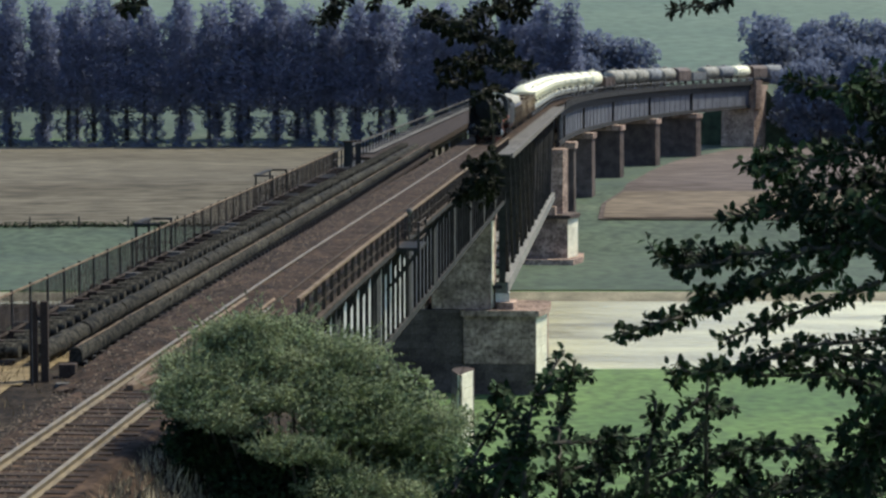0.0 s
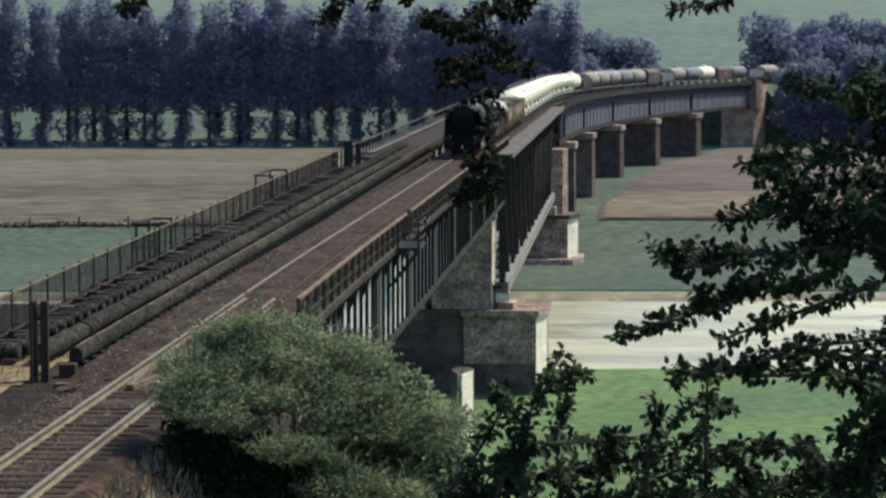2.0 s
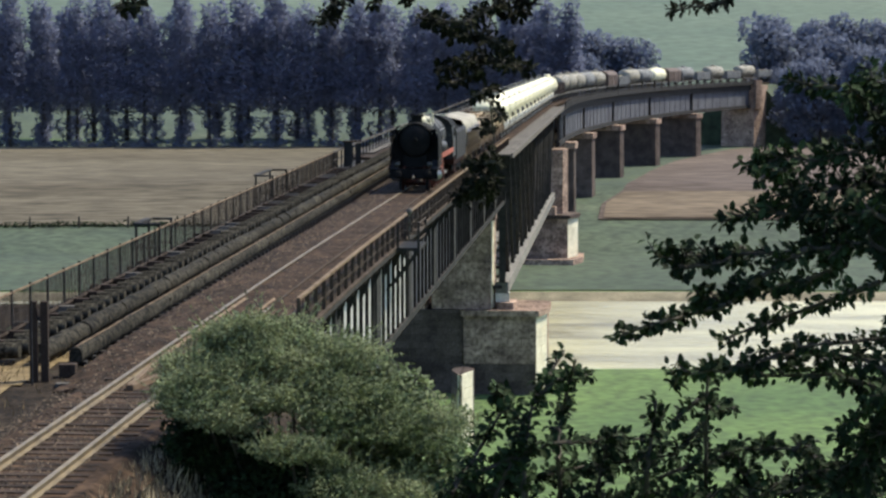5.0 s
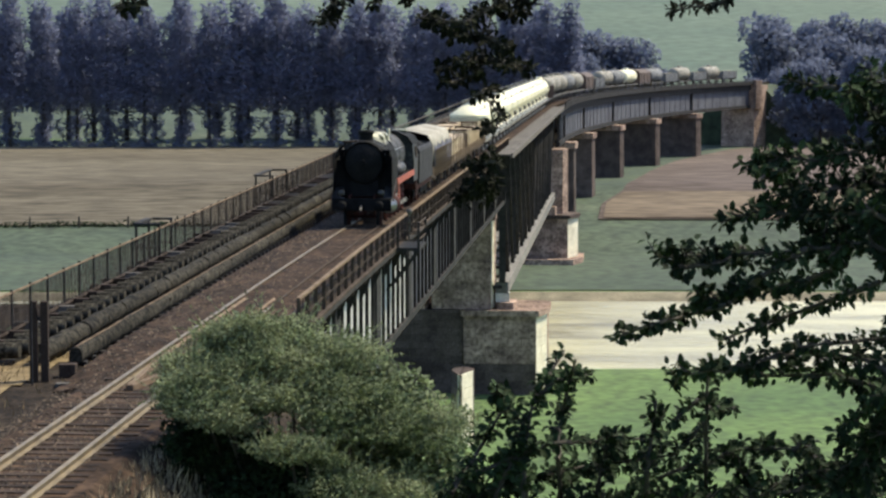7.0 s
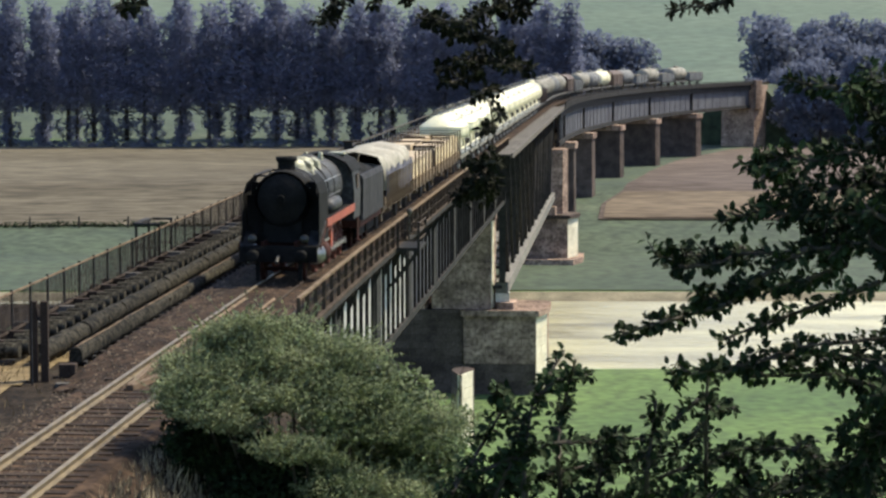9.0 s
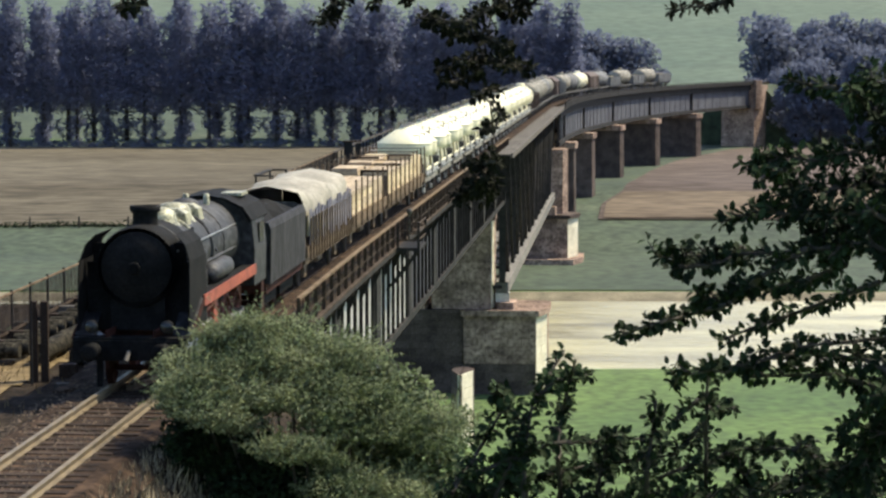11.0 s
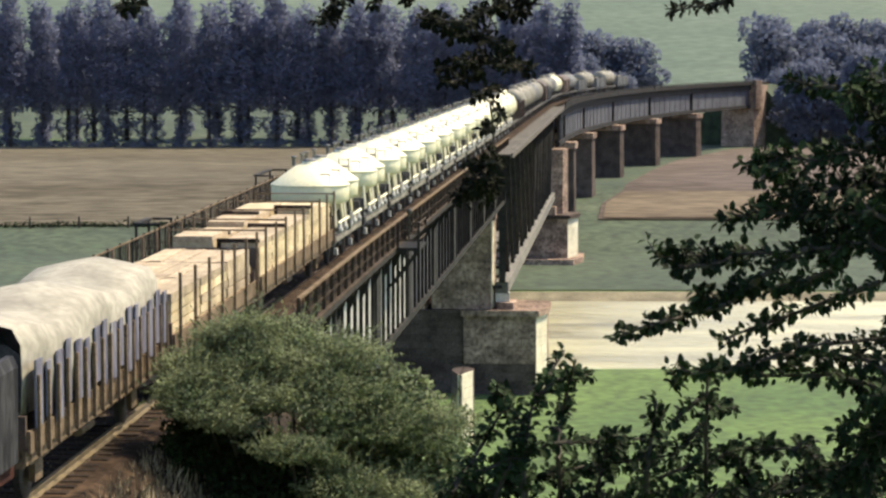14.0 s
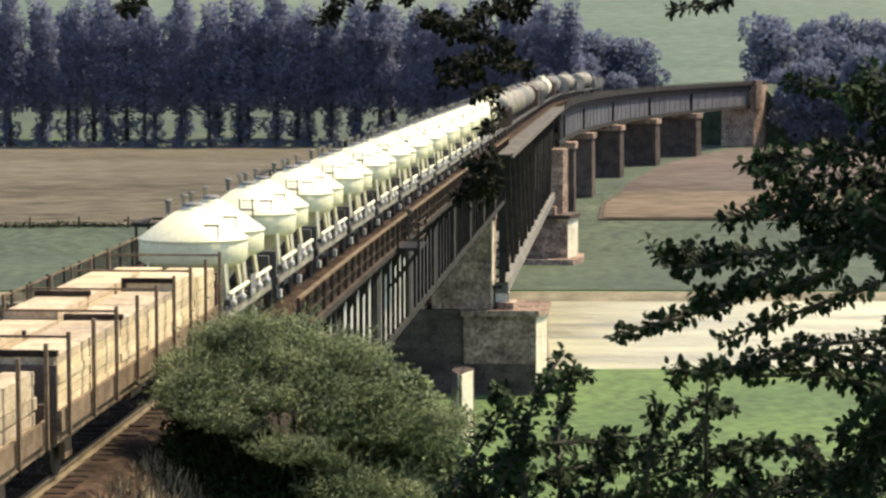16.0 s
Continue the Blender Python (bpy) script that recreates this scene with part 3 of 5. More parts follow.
def piers():
    p = thing("bridge_pier", "stepped sandstone river pier with a dark brown flank", "bridge pier", "piers")
    # Lower courses are a darker brown than the stone above.
    courses(p, 198.5, -2.3, 5.5, 8, 0.8, -22.5, -18.75, 0.75, "brown")
    courses(p, 198.5, -2.3, 5.5, 8, 0.8, -18.75, -14.6, 0.75, "stone")
    part("cap", pier_block(198.2, -2.5, 5.75, 8.6, 0.8, -14.6, -14.1), "stone", p, "projecting stone cap")
    # Flank courses in the same dark brown.
    courses(p, 198.85, -9.0, -1.2, 7.0, 0.15, -22.5, -14.12, 0.62, "brown")
    courses(p, 199.2, -4.5, 1.0, 3.2, 0.2, -14.1, -6.4, 0.8, "stone")
    part("cap", pier_block(198.9, -4.8, 1.1, 3.8, 0.2, -6.4, -5.9), "stone", p)
    part("bearing_wall", pier_block(199.4, -3.4, 1.0, 2.6, 0.2, -5.9, -5.02), "stone", p)
    part("ledge", pier_block(198.9, -6.5, -4.8, 5, 0.2, -14.1, -12.0), "stone", p)
    part("bearing_seat", pier_block(199.2, 1.15, 2.9, 3, 0.2, -14.1, -13.5), "stone", p)
    part("bearing_seat", pier_block(202.8, -3.0, .4, 2, 0.2, -14.1, -13.5), "stone", p)
    p = thing("bridge_pier", "low sandstone pier stub with an end painted as sunlit", "bridge pier", "piers")
    courses(p, 164, -.1, 1.45, 4.5, 0.75, -21.9, -14.8, 0.75, "brown")
    p = thing("bridge_pier", "sandstone river pier on a broad footing", "bridge pier", "piers")
    part("footing", pier_block(316, -6, 6.2, 12, 1.2, -22.3, -20.6), "stone", p)
    courses(p, 319, -4.2, 5.4, 6.5, 1.3, -20.6, -15.2, 0.8, "stone")
    part("cap", pier_block(318.6, -4.5, 5.7, 7.2, 1.3, -15.2, -14.7), "brown", p)
    courses(p, 322, -4.0, 3.9, 5, 0.6, -14.7, -5.8, 0.8, "stone", "stone")
    part("bearing_seat", pier_block(319.5, -2.6, 2.5, 3, 0.1, -14.7, -13.6), "stone", p)
    for s in (347, 384, 421, 458, 494.5):
        p = thing("bridge_pier", "brown stone pier with a pale cap under the curve", "bridge pier", "piers")
        x, y, h = rail_at(s)
        z = ground_z(x, y) - 1
        part("shaft", pier_block(s - 1.8, -4.2, 4.2, 3.6, 0.15, z, -6.7, 0.15), "brown", p)
        part("cap", pier_block(s - 2.2, -4.5, 4.5, 4.4, 0.2, -6.7, -5.76), "stone", p, "pale stone cap")
    p = thing("bridge_abutment", "pale stone abutment at the end of the viaduct", "abutment", "piers")
    part("wall", pier_block(540, -5, 4.6, 8, 0.9, -18, -0.5), "stone", p)
    part("parapet", pier_block(539.5, 3.2, 4.8, 3, 0.5, -6, 0.6), "stone", p)
    solid("embankment", sweep(Mesh(), [(-20, -16), (20, -16), (3.2, -.5), (-3.2, -.5)], 546, 600, 6), "pasture", "grassy railway embankment beyond the viaduct", "embankment", "structure")
    p = thing("bridge_abutment", "stone abutment at the near end of the bridge", "abutment", "piers")
    part("wall", pier_block(70, -3.4, 2.6, 6, 0.2, -18, -1.0), "stone", p)
    part("seat", pier_block(76.2, -2.6, 2.4, 1.6, 0.1, -18, -5.02), "stone", p)
    part("wing_wall", pier_block(60, -9.5, -3.42, 8, 0.2, -18, -1.1), "brown", p)


# ---------- the disused half of the bridge ----------
def old(y, a, z, off=0.0):
    """Places on the old line: a is the way left of its first girder."""
    return Vector((-14.45 + 0.067 * y + off - a, y, z))


def old_half():
    b = thing("disused_span", "disused girders of the lifted second track with old timbers", "bridge span")
    y0, y1 = 65.0, 200.0
    # squared baulk with a worn bright edge, then a round mossy one, in butted lengths
    def baulk(a, ring, lengths, material, name, label):
        y = y0
        while y < y1 - 1:
            e = min(y + lengths, y1)
            n = 4
            part(name, Mesh().loft([[old(y + (e - y - .04) * i / n, a + u + random.uniform(-.03, .03), z + random.uniform(-.035, .035)) for u, z in ring] for i in range(n + 1)], True, True, len(ring) > 6), material, b, label)
            y = e
    baulk(0.3, [(.18, -.34), (-.14, -.4), (-.19, -.2), (-.18, -.02), (-.1, .08), (.04, .09), (.16, 0), (.19, -.2)], 3.4, "moss", "baulk", "dark rounded edge baulk")
    baulk(1.3, [(.29 * math.cos(q * .6283), -.1 + .28 * math.sin(q * .6283)) for q in range(10)][::-1], 2.7, "moss", "baulk", "round mossy timber baulk")
    part("edge_angle", Mesh().beam(old(y0, .3, .1), old(y1, .3, .1), .035, .03), "stake", b, "thin worn edge angle")
    part("bottom_girder", Mesh().beam(old(y0, 0.9, -3.2), old(y1, 0.9, -3.2), 2.0, 3.0), "iron", b)
    part("web", Mesh().beam(old(y0, 1.2, -.75), old(y1, 1.2, -.75), 2.8, 0.2), "sleeper", b)
    cleat = Mesh().box(-.05, .05, -.16, .16, -.62, -.34).data("cleat", "iron")
    tim = Mesh().tube((-.36, 0, 0), (.36, 0, 0), .23, seg=8).data("timber", "moss")
    y = y0 + .3
    while y < y1:
        part("timber", tim, "moss", b).matrix_basis = pose(*old(y, 2.3, -0.06 + random.uniform(-.04, .03)), 0, 0, random.uniform(-6, 6))
        part("cleat", cleat, "iron", b).location = old(y, .08, 0)
        y += 1.13
    y = y0 + .6
    while y < 166:
        w = random.uniform(0.5, 0.75)
        part("timber_end", Mesh().box(-w, w, -.16, .16, -.13, .13), "plank" if random.random() < .3 else "sleeper", b).matrix_basis = pose(*old(y, 3.1 + .008 * (y - 65), -0.2), 0, 0, random.uniform(-3, 3))
        y += 2.27
    m = Mesh()
    m.beam(old(y0, 3.1, -.45), old(y1, 4.0, -.45), 2.0, .25)
    part("deck_plate", m, "iron", b)
    f = thing("fence", "rusty mesh fence with thin posts on the outer edge", "fence")

    def fx(y, z):
        return Vector((-17.35 + 0.0588 * y, y, z))
    part("handrail", Mesh().beam(fx(58, 1.05), fx(166, 1.05), .05, .06), "stake", f)
    part("rail_bar", Mesh().beam(fx(58, -0.1), fx(166, -0.1), .05, .08), "rust", f)
    y = 58.5
    post = Mesh().box(-.035, .035, -.035, .035, -.45, 1.14).data("post", "iron")
    while y < 166:
        part("post", post, "iron", f).location = fx(y, 0)
        y += 2.4
    wire = Mesh()
    y = 58.6
    while y < 166:
        wire.beam(fx(y, -.4), fx(y, 1.02), .015, .015, (1, 0, 0))
        y += 0.12 if y < 95.5 else 0.17
    for i in range(6):
        wire.beam(fx(58, -.35 + i * .23), fx(95.5, -.35 + i * .23), .01, .01)
    for i in range(6):
        wire.beam(fx(95.5, -.35 + i * .23), fx(166, -.35 + i * .23), .012, .012)
    tagged(part("wire_mesh", wire, "rust", f), kind="stuff")
    for y, ln in ((95.5, 2.8), (131.0, 6.0)):
        r = thing("refuge_bay", "open dark iron refuge bay with a top plank on the fence", "refuge", "refuge bays")
        a, c, w = fx(y, 0), fx(y + ln, 0), Vector((-.95, 0, 0))
        for q in (a, c, a + w, c + w):
            part("post", Mesh().box(q.x - .05, q.x + .05, q.y - .05, q.y + .05, -.45, 1.2), "iron", r)
        for u, v in ((a, a + w), (a + w, c + w), (c + w, c)):
            part("rail_bar", Mesh().beam(u + Vector((0, 0, .25)), v + Vector((0, 0, .25)), .05, .06), "iron", r)
        part("top_plank", Mesh().beam(a + w + Vector((0, 0, 1.24)), c + w + Vector((0, 0, 1.24)), .3, .09), "iron", r)
        part("top_plank", Mesh().beam(c + Vector((.05, .12, 1.24)), c + w + Vector((.15, .12, 1.24)), .24, .09), "iron", r)
        part("top_plank", Mesh().beam(a + Vector((.05, -.12, 1.24)), a + w + Vector((.15, -.12, 1.24)), .24, .09), "iron", r)
        part("floor_plate", Mesh().beam(a + w * .5 + Vector((0, 0, -.4)), c + w * .5 + Vector((0, 0, -.4)), .9, .1), "iron", r)
    # the truss side of the old half
    b = thing("disused_truss_span", "disused truss span with a weathered plank walkway", "bridge span")

    def wx(y, a, z):
        return Vector((-20.3 + 0.0716 * y + a, y, z))
    m = Mesh()
    y = 186.0
    while y < 326:
        part("plank", Mesh().beam(wx(y, 0, 0), wx(y, 1.5, 0), 1.3, .08), "plank", b)
        y += 1.4
    part("deck_beam", Mesh().beam(wx(180, 2.2, -.35), wx(326, 2.2, -.35), 4.6, .5), "sleeper", b)
    for a in (0.2, 3.8):
        part("top_chord", Mesh().beam(wx(196, a, -.9), wx(326, a, -.9), .6, .6), "iron", b)
        part("bottom_chord", Mesh().beam(wx(196, a, -12.2), wx(326, a, -12.2), .7, .8), "iron", b)
        for i in range(14):
            y = 196 + i * 10
            part("upright", Mesh().beam(wx(y, a, -12), wx(y, a, -.9), .4, .4, (1, 0, 0)), "iron", b)
    part("handrail", Mesh().beam(wx(163, .9, 1.1), wx(326, .9, 1.1), .12, .1), "plank", b)
    part("rail_bar", Mesh().beam(wx(163, .9, .5), wx(326, .9, .5), .06, .06), "iron", b)
    y = 163.0
    while y < 326:
        q = wx(y, .9, 0)
        part("post", Mesh().box(q.x - .05, q.x + .05, q.y - .05, q.y + .05, -.4, 1.05), "iron", b)
        y += 2.5
    part("girder", Mesh().beam(wx(163, .9, -.5), wx(200, .9, -.5), .4, .5), "iron", b)
    g = thing("gate_post", "pair of dark timber posts at the end of the old bridge", "post", "end posts")
    for x in (-11.05, -10.75):
        part("post", Mesh().box(x - .1, x + .1, 62.0, 62.2, -1.0, 1.72), "sleeper", g)
    part("crossbar", Mesh().box(-11.1, -10.7, 62.05, 62.15, 1.2, 1.32), "iron", g)
    part("rod", Mesh().tube((-10.98, 61.4, -.6), (-10.98, 61.4, 1.9), .025, seg=6), "iron", g)
    g = thing("equipment_box", "dark upright equipment box beside the old girders", "box", "end posts")
    part("body", Mesh().box(-7.2, -6.6, 168, 168.6, -.7, 1.6), "iron", g)
    part("body", Mesh().box(-6.35, -5.95, 168, 168.6, -.7, 1.5), "iron", g)
    part("lid", Mesh().box(-7.3, -5.9, 167.9, 168.7, 1.6, 1.68), "rust", g)
    e = thing("timber_baulk", "cut end baulk of old timber on the dry ground", "timber")
    part("baulk", Mesh().box(-10.5, -10.05, 62.8, 63.2, -.85, -.1), "sleeper", e)
    part("baulk", Mesh().box(-10.3, -9.3, 60.9, 61.2, -.55, -.35), "plank", e)
    tagged(solid("concrete_slab", Mesh().box(-9.5, -9.0, 66.4, 66.9, -.6, -.28), "tarp", "small pale concrete block beside the track", "block"))


# ---------- train ----------
def wheelset(r=0.48, gauge=0.74):
    """Two wheels and their axle about the origin."""
    m = Mesh()
    for s in (-1, 1):
        m.lathe([(0.0, -.07), (r * .3, -.08), (r * .34, -.03), (r * .8, -.03), (r * .84, -.07), (r, -.07), (r, .05), (r + .03, .06), (r + .03, .075), (0, .075)] if s > 0 else
                [(0.0, -.075), (r + .03, -.075), (r + .03, -.06), (r, -.05), (r, .07), (r * .84, .07), (r * .8, .03), (r * .34, .03), (r * .3, .08), (0, .07)], (s * gauge, 0, 0), "x", 18)
    m.tube((-gauge, 0, 0), (gauge, 0, 0), .08, seg=8)
    return m


ROLLING = []      # wheelset, its place along its thing, its radius


def buffers(w, y, back):
    """A pair of buffers at the beam y; back: -1 at the rear."""
    for s in (-1, 1):
        x = s * 0.875
        m = Mesh().lathe([(0.0, 0), (0.19, 0), (0.17, .1), (0.12, .14), (0.12, .32), (0.07, .34), (0.07, .5), (0.225, .52), (0.225, .56), (0.12, .58), (0, .585)], (0, 0, 0), "y", 14)
        m.v = [(v[0] + x, y + back * v[1], v[2] + 1.05) for v in m.v]
        part("buffer", m, "black" if w.name.startswith("steam") else "grime", w, "steel buffer with a worn head")


def underframe(w, ln, bogies, material="grime"):
    h = ln / 2
    m = Mesh()
    for s in (-1, 1):
        m.box(s * 1.28 - .07, s * 1.28 + .07, -h, h, .98, 1.25)
        m.box(s * .5 - .05, s * .5 + .05, -h, h, .9, 1.2)
    for y in (-h, -h * .33, h * .33, h - .16):
        m.box(-1.3, 1.3, y, y + .16, .92, 1.24)
    part("underframe", m, material, w)
    axles = [h - 2.6, h - 4.4, -h + 2.6, -h + 4.4] if bogies else [h - 2.1, -h + 2.1]
    for y in axles:
        o = part("wheelset", wheelset(), "grime", w)
        o.matrix_basis = pose(0, y, .48)
        if w.name.startswith("stake"):
            ROLLING.append((o, y, .48))
    for s in (-1, 1):
        for y in axles:
            part("axle_guard", Mesh().box(s * 1.0 - .06, s * 1.0 + .06, y - .3, y + .3, .35, .95).beam((s * 1.02, y - .7, .78), (s * 1.02, y + .7, .78), .1, .1), material, w)
    buffers(w, h, 1)
    buffers(w, -h, -1)
    part("coupling", Mesh().tube((0, h, 1.0), (0, h + .6, .95), .05, seg=6).tube((0, -h, 1.0), (0, -h - .6, .95), .05, seg=6), "grime", w)
    if not bogies:
        part("brake_rigging", Mesh().tube((-.9, -.6, .62), (-.9, .6, .62), .12, seg=10).beam((-.6, -h + 2.2, .45), (-.6, h - 2.2, .45), .06, .06), material, w)


def stake_wagon(load):
    lab = {"tarp": "stake wagon with its load under a grey tarpaulin", "timber": "stake wagon loaded with pale sawn timber", "crates": "stake wagon loaded with pale timber stacks in two rows"}[load]
    w = thing("stake_wagon", lab, "freight wagon", "train")
    ln = 13.1 if load != "crates" else 18.2
    h = ln / 2
    underframe(w, ln, False, "stake")
    part("floor", Mesh().box(-1.38, 1.38, -h, h, 1.25, 1.33), "wagon", w)
    for s in (-1, 1):
        part("side_board", Mesh().box(s * 1.4 - .04, s * 1.4 + .04, -h, h, 1.2, 1.62), "stake", w, "rusty low drop side")
    for e in (-1, 1):
        part("end_board", Mesh().box(-1.36, 1.36, e * h - .05, e * h + .05, 1.33, 2.5 if load == "crates" else 1.9), "wagon", w)
    st = Mesh().box(-.035, .035, -.045, .045, 1.1, 3.1 if load != "tarp" else 2.6).data("stake", "stake")
    n = {"tarp": 17, "timber": 7, "crates": 9}[load]
    for i in range(n):
        for s in (-1, 1):
            part("stake", st, "stake", w).location = (s * 1.5, -h + .4 + (ln - .8) * i / (n - 1), 0)
    if load == "tarp":
        secs = []
        k = 26
        for i in range(k + 1):
            y = -h + .15 + (ln - .3) * i / k
            e = 1 - 0.14 * (abs(2 * i / k - 1) ** 10)
            sag = 0.10 * math.sin(i * 1.9) + 0.05 * math.sin(i * 4.1)
            top = 3.42 + .12 * math.sin(i * .55) * e
            ring = []
            for x, z in ((-1.40, 1.9), (-1.45, 2.6), (-1.43, 3.2), (-1.25, 3.5), (-.6, 3.64), (0, 3.74), (.6, 3.64), (1.25, 3.5), (1.43, 3.2), (1.45, 2.6), (1.40, 1.9)):
                bow = sag * (.25 if abs(x) > 1.2 else .5)
                ring.append((x * e + (bow * .6 if x < 0 else -bow * .6), y, 1.4 + (z - 1.4) * (top - 1.4) / 2.15 * (0.97 + .03 * e)))
            secs.append(ring)
        part("tarpaulin", Mesh().loft(secs, True, False, True), "tarp", w, "sagging grey tarpaulin")
        # Shade at the tarpaulin's ends is put into dark panels.
        for e in (-1, 1):
            part("end_panel", Mesh().loft([[(-1.3, e * (h - .4), 1.9), (1.3, e * (h - .4), 1.9), (1.25, e * (h - .4), 2.9), (.9, e * (h - .4), 3.15), (-.9, e * (h - .4), 3.15), (-1.25, e * (h - .4), 2.9)], [(-1.3, e * (h - .5), 1.9), (1.3, e * (h - .5), 1.9), (1.25, e * (h - .5), 2.9), (.9, e * (h - .5), 3.15), (-.9, e * (h - .5), 3.15), (-1.25, e * (h - .5), 2.9)]]), "grime", w, "load end painted dark as shade under the tarpaulin")
        for s in (-1, 1):
            side = Mesh()
            for i in range(16):
                y = -h + .5 + (ln - 1) * i / 15
                side.loft([[(s * (1.47 + .02 * math.sin(i * 3)), y - .3, z), (s * 1.50, y - .1, z), (s * (1.47 + .03 * math.sin(i * 5 + 1)), y + .1, z), (s * 1.475, y + .3, z), (s * 1.45, y, z)] for z in (1.64 + .12 * math.sin(i * 2.3), 2.4, 2.85 + .1 * math.sin(i * 1.7))], True, True, True)
            part("tarpaulin_skirt", side, "tarpblue", w, "creased blue-grey skirt of the tarpaulin")
    elif load == "timber":
        rnd = random.Random(5)
        for j, (y0, y1) in enumerate(((-6.2, -2.3), (-2.1, 2.0), (2.2, 6.2))):
            for layer in range(5):
                for c in range(8):
                    x = -1.28 + c * .32
                    q = rnd.uniform(-.12, .12)
                    part("plank", Mesh().box(x + .01, x + .31, y0 + q, y1 + q, 1.36 + layer * .245, 1.36 + layer * .245 + rnd.uniform(.2, .238)), "topboard" if layer == 4 or rnd.random() < .4 else "timber", w)
    else:
        rnd = random.Random(9)
        for j in range(6):
            y0, y1 = -8.95 + j * 3.0, -6.02 + j * 3.0
            for x0, x1 in ((-1.32, -.07), (.07, 1.32)):
                top = 2.62 + rnd.uniform(-.12, .16)
                z = 1.36
                while z < top:
                    q = rnd.uniform(-.03, .03)
                    # Top layer is browner on all but the first two stacks.
                    last = z + .185 >= top and j > 1
                    part("board", Mesh().box(x0 + rnd.uniform(0, .04), x1 - rnd.uniform(0, .04), y0 + q, y1 + q, z, z + .17), "topboard" if last else "timber", w, "brown top board" if last else "")
                    z += .185
                if j > 0 and (j + (x0 > 0)) % 2:
                    part("batten", Mesh().box(x0 - .02, x1 + .02, y1 - .12, y1 + .06, z, z + .11).box(x1 - .1, x1 + .02, y1 - .02, y1 + .06, 1.9, z), "sleeper", w, "dark end batten")
        for i in range(0, 9, 2):
            part("cross_tie", Mesh().beam((-1.5, -h + .4 + (ln - .8) * i / 8, 3.0), (1.5, -h + .4 + (ln - .8) * i / 8, 3.0), .05, .05), "stake", w)
    return w


def silo_wagon(material="white", lab="pale cream silo wagon with coned tops above its hoppers"):
    w = thing("silo_wagon", lab, "freight wagon", "train")
    underframe(w, 9.0, False)
    for y in (-1.6, 1.6):
        m = Mesh().lathe([(.2, 1.0), (.25, 1.15), (.5, 1.6), (1.02, 2.24), (1.48, 2.42), (1.55, 2.5), (1.55, 3.1), (1.5, 3.17), (1.05, 3.5), (.55, 3.84), (.3, 3.93), (.3, 4.0), (0, 4.02)], (0, y, 0), "z", 28)
        silo = part("silo", m, material, w, "silo with a coned top and tapering hopper")
        part("rim", Mesh().lathe([(1.55, 3.04), (1.58, 3.05), (1.58, 3.12), (1.53, 3.14)], (0, y, 0), "z", 28), material, silo)
        part("hatch", Mesh().lathe([(.26, 3.97), (.28, 4.0), (.28, 4.06), (.2, 4.11), (0, 4.12)], (0, y, 0), "z", 14), "greywag", silo)
        for s in (-1, 1):
            for d in (-1, 1):
                part("leg", Mesh().beam((s * 1.2, y + d * 1.2, 1.2), (s * 1.05, y + d * 1.0, 2.6), .11, .11), material, w)
    for y in (-3.3, -.15, 3.0):
        part("roof_walkway", Mesh().box(-1.0, -.6, y, y + .3, 3.55, 3.6).box(-.98, -.94, y, y + .04, 3.2, 3.55), "greywag", w)
    for y in (-3.0, -.6, .6, 3.0):
        part("valve", Mesh().lathe([(.07, 3.9), (.07, 4.2), (.12, 4.22), (.12, 4.28), (0, 4.3)], (.45, y, 0), "z", 8), "greywag", w)
    for y in (-4.35, 4.35):
        part("end_platform", Mesh().box(-1.3, 1.3, y - .1, y + .1, 1.25, 2.05), "grime", w)
    lad = Mesh()
    for x in (-.2, .2):
        lad.tube((x - .75, -3.9, 1.2), (x - .75, -3.3, 3.9), .025, seg=5)
    for i in range(9):
        lad.tube((-.95, -3.88, 1.4 + i * .3), (-.55, -3.88, 1.4 + i * .3), .018, seg=5)
    part("ladder", lad, "greywag", w)
    part("pipe", Mesh().tube((-1.3, -3.6, 1.45), (-1.3, 3.6, 1.45), .09, seg=8), "grime", w)
    for s in (-1, 1):
        for y in (-2.4, 2.4):
            part("leaf_spring", Mesh().loft([[(s * 1.06, y + q * .55, .98 - .16 * (1 - q * q)), (s * 1.16, y + q * .55, .98 - .16 * (1 - q * q)), (s * 1.16, y + q * .55, 1.08 - .1 * (1 - q * q)), (s * 1.06, y + q * .55, 1.08 - .1 * (1 - q * q))] for q in (-1, -.5, 0, .5, 1)]), "tan", w)
            part("axle_box", Mesh().box(s * 1.1 - .09, s * 1.1 + .09, y - .16, y + .16, .36, .62), "paleiron", w, "pale axle box")
        for y in (-3.2, -1.6, 0, 1.6, 3.2):
            part("outlet_valve", Mesh().lathe([(0, -.02), (.13, 0), (.13, .18), (.07, .22), (.07, .4), (0, .42)], (s * 1.38, y, 1.3), "x" if s > 0 else "z", 10), "paleiron", w, "pale outlet valve")
        part("side_pipe", Mesh().tube((s * 1.4, -3.9, 1.72), (s * 1.4, 3.9, 1.72), .06, seg=8), "white", w)
        part("sole_plate", Mesh().box(s * 1.37 - .01, s * 1.37 + .01, -4.3, 4.3, 1.02, 1.2), "tan", w)
        part("sign_plate", Mesh().box(s * 1.46 - .02, s * 1.46 + .02, -.5, .5, 1.3, 1.9), "greywag", w)
    return w


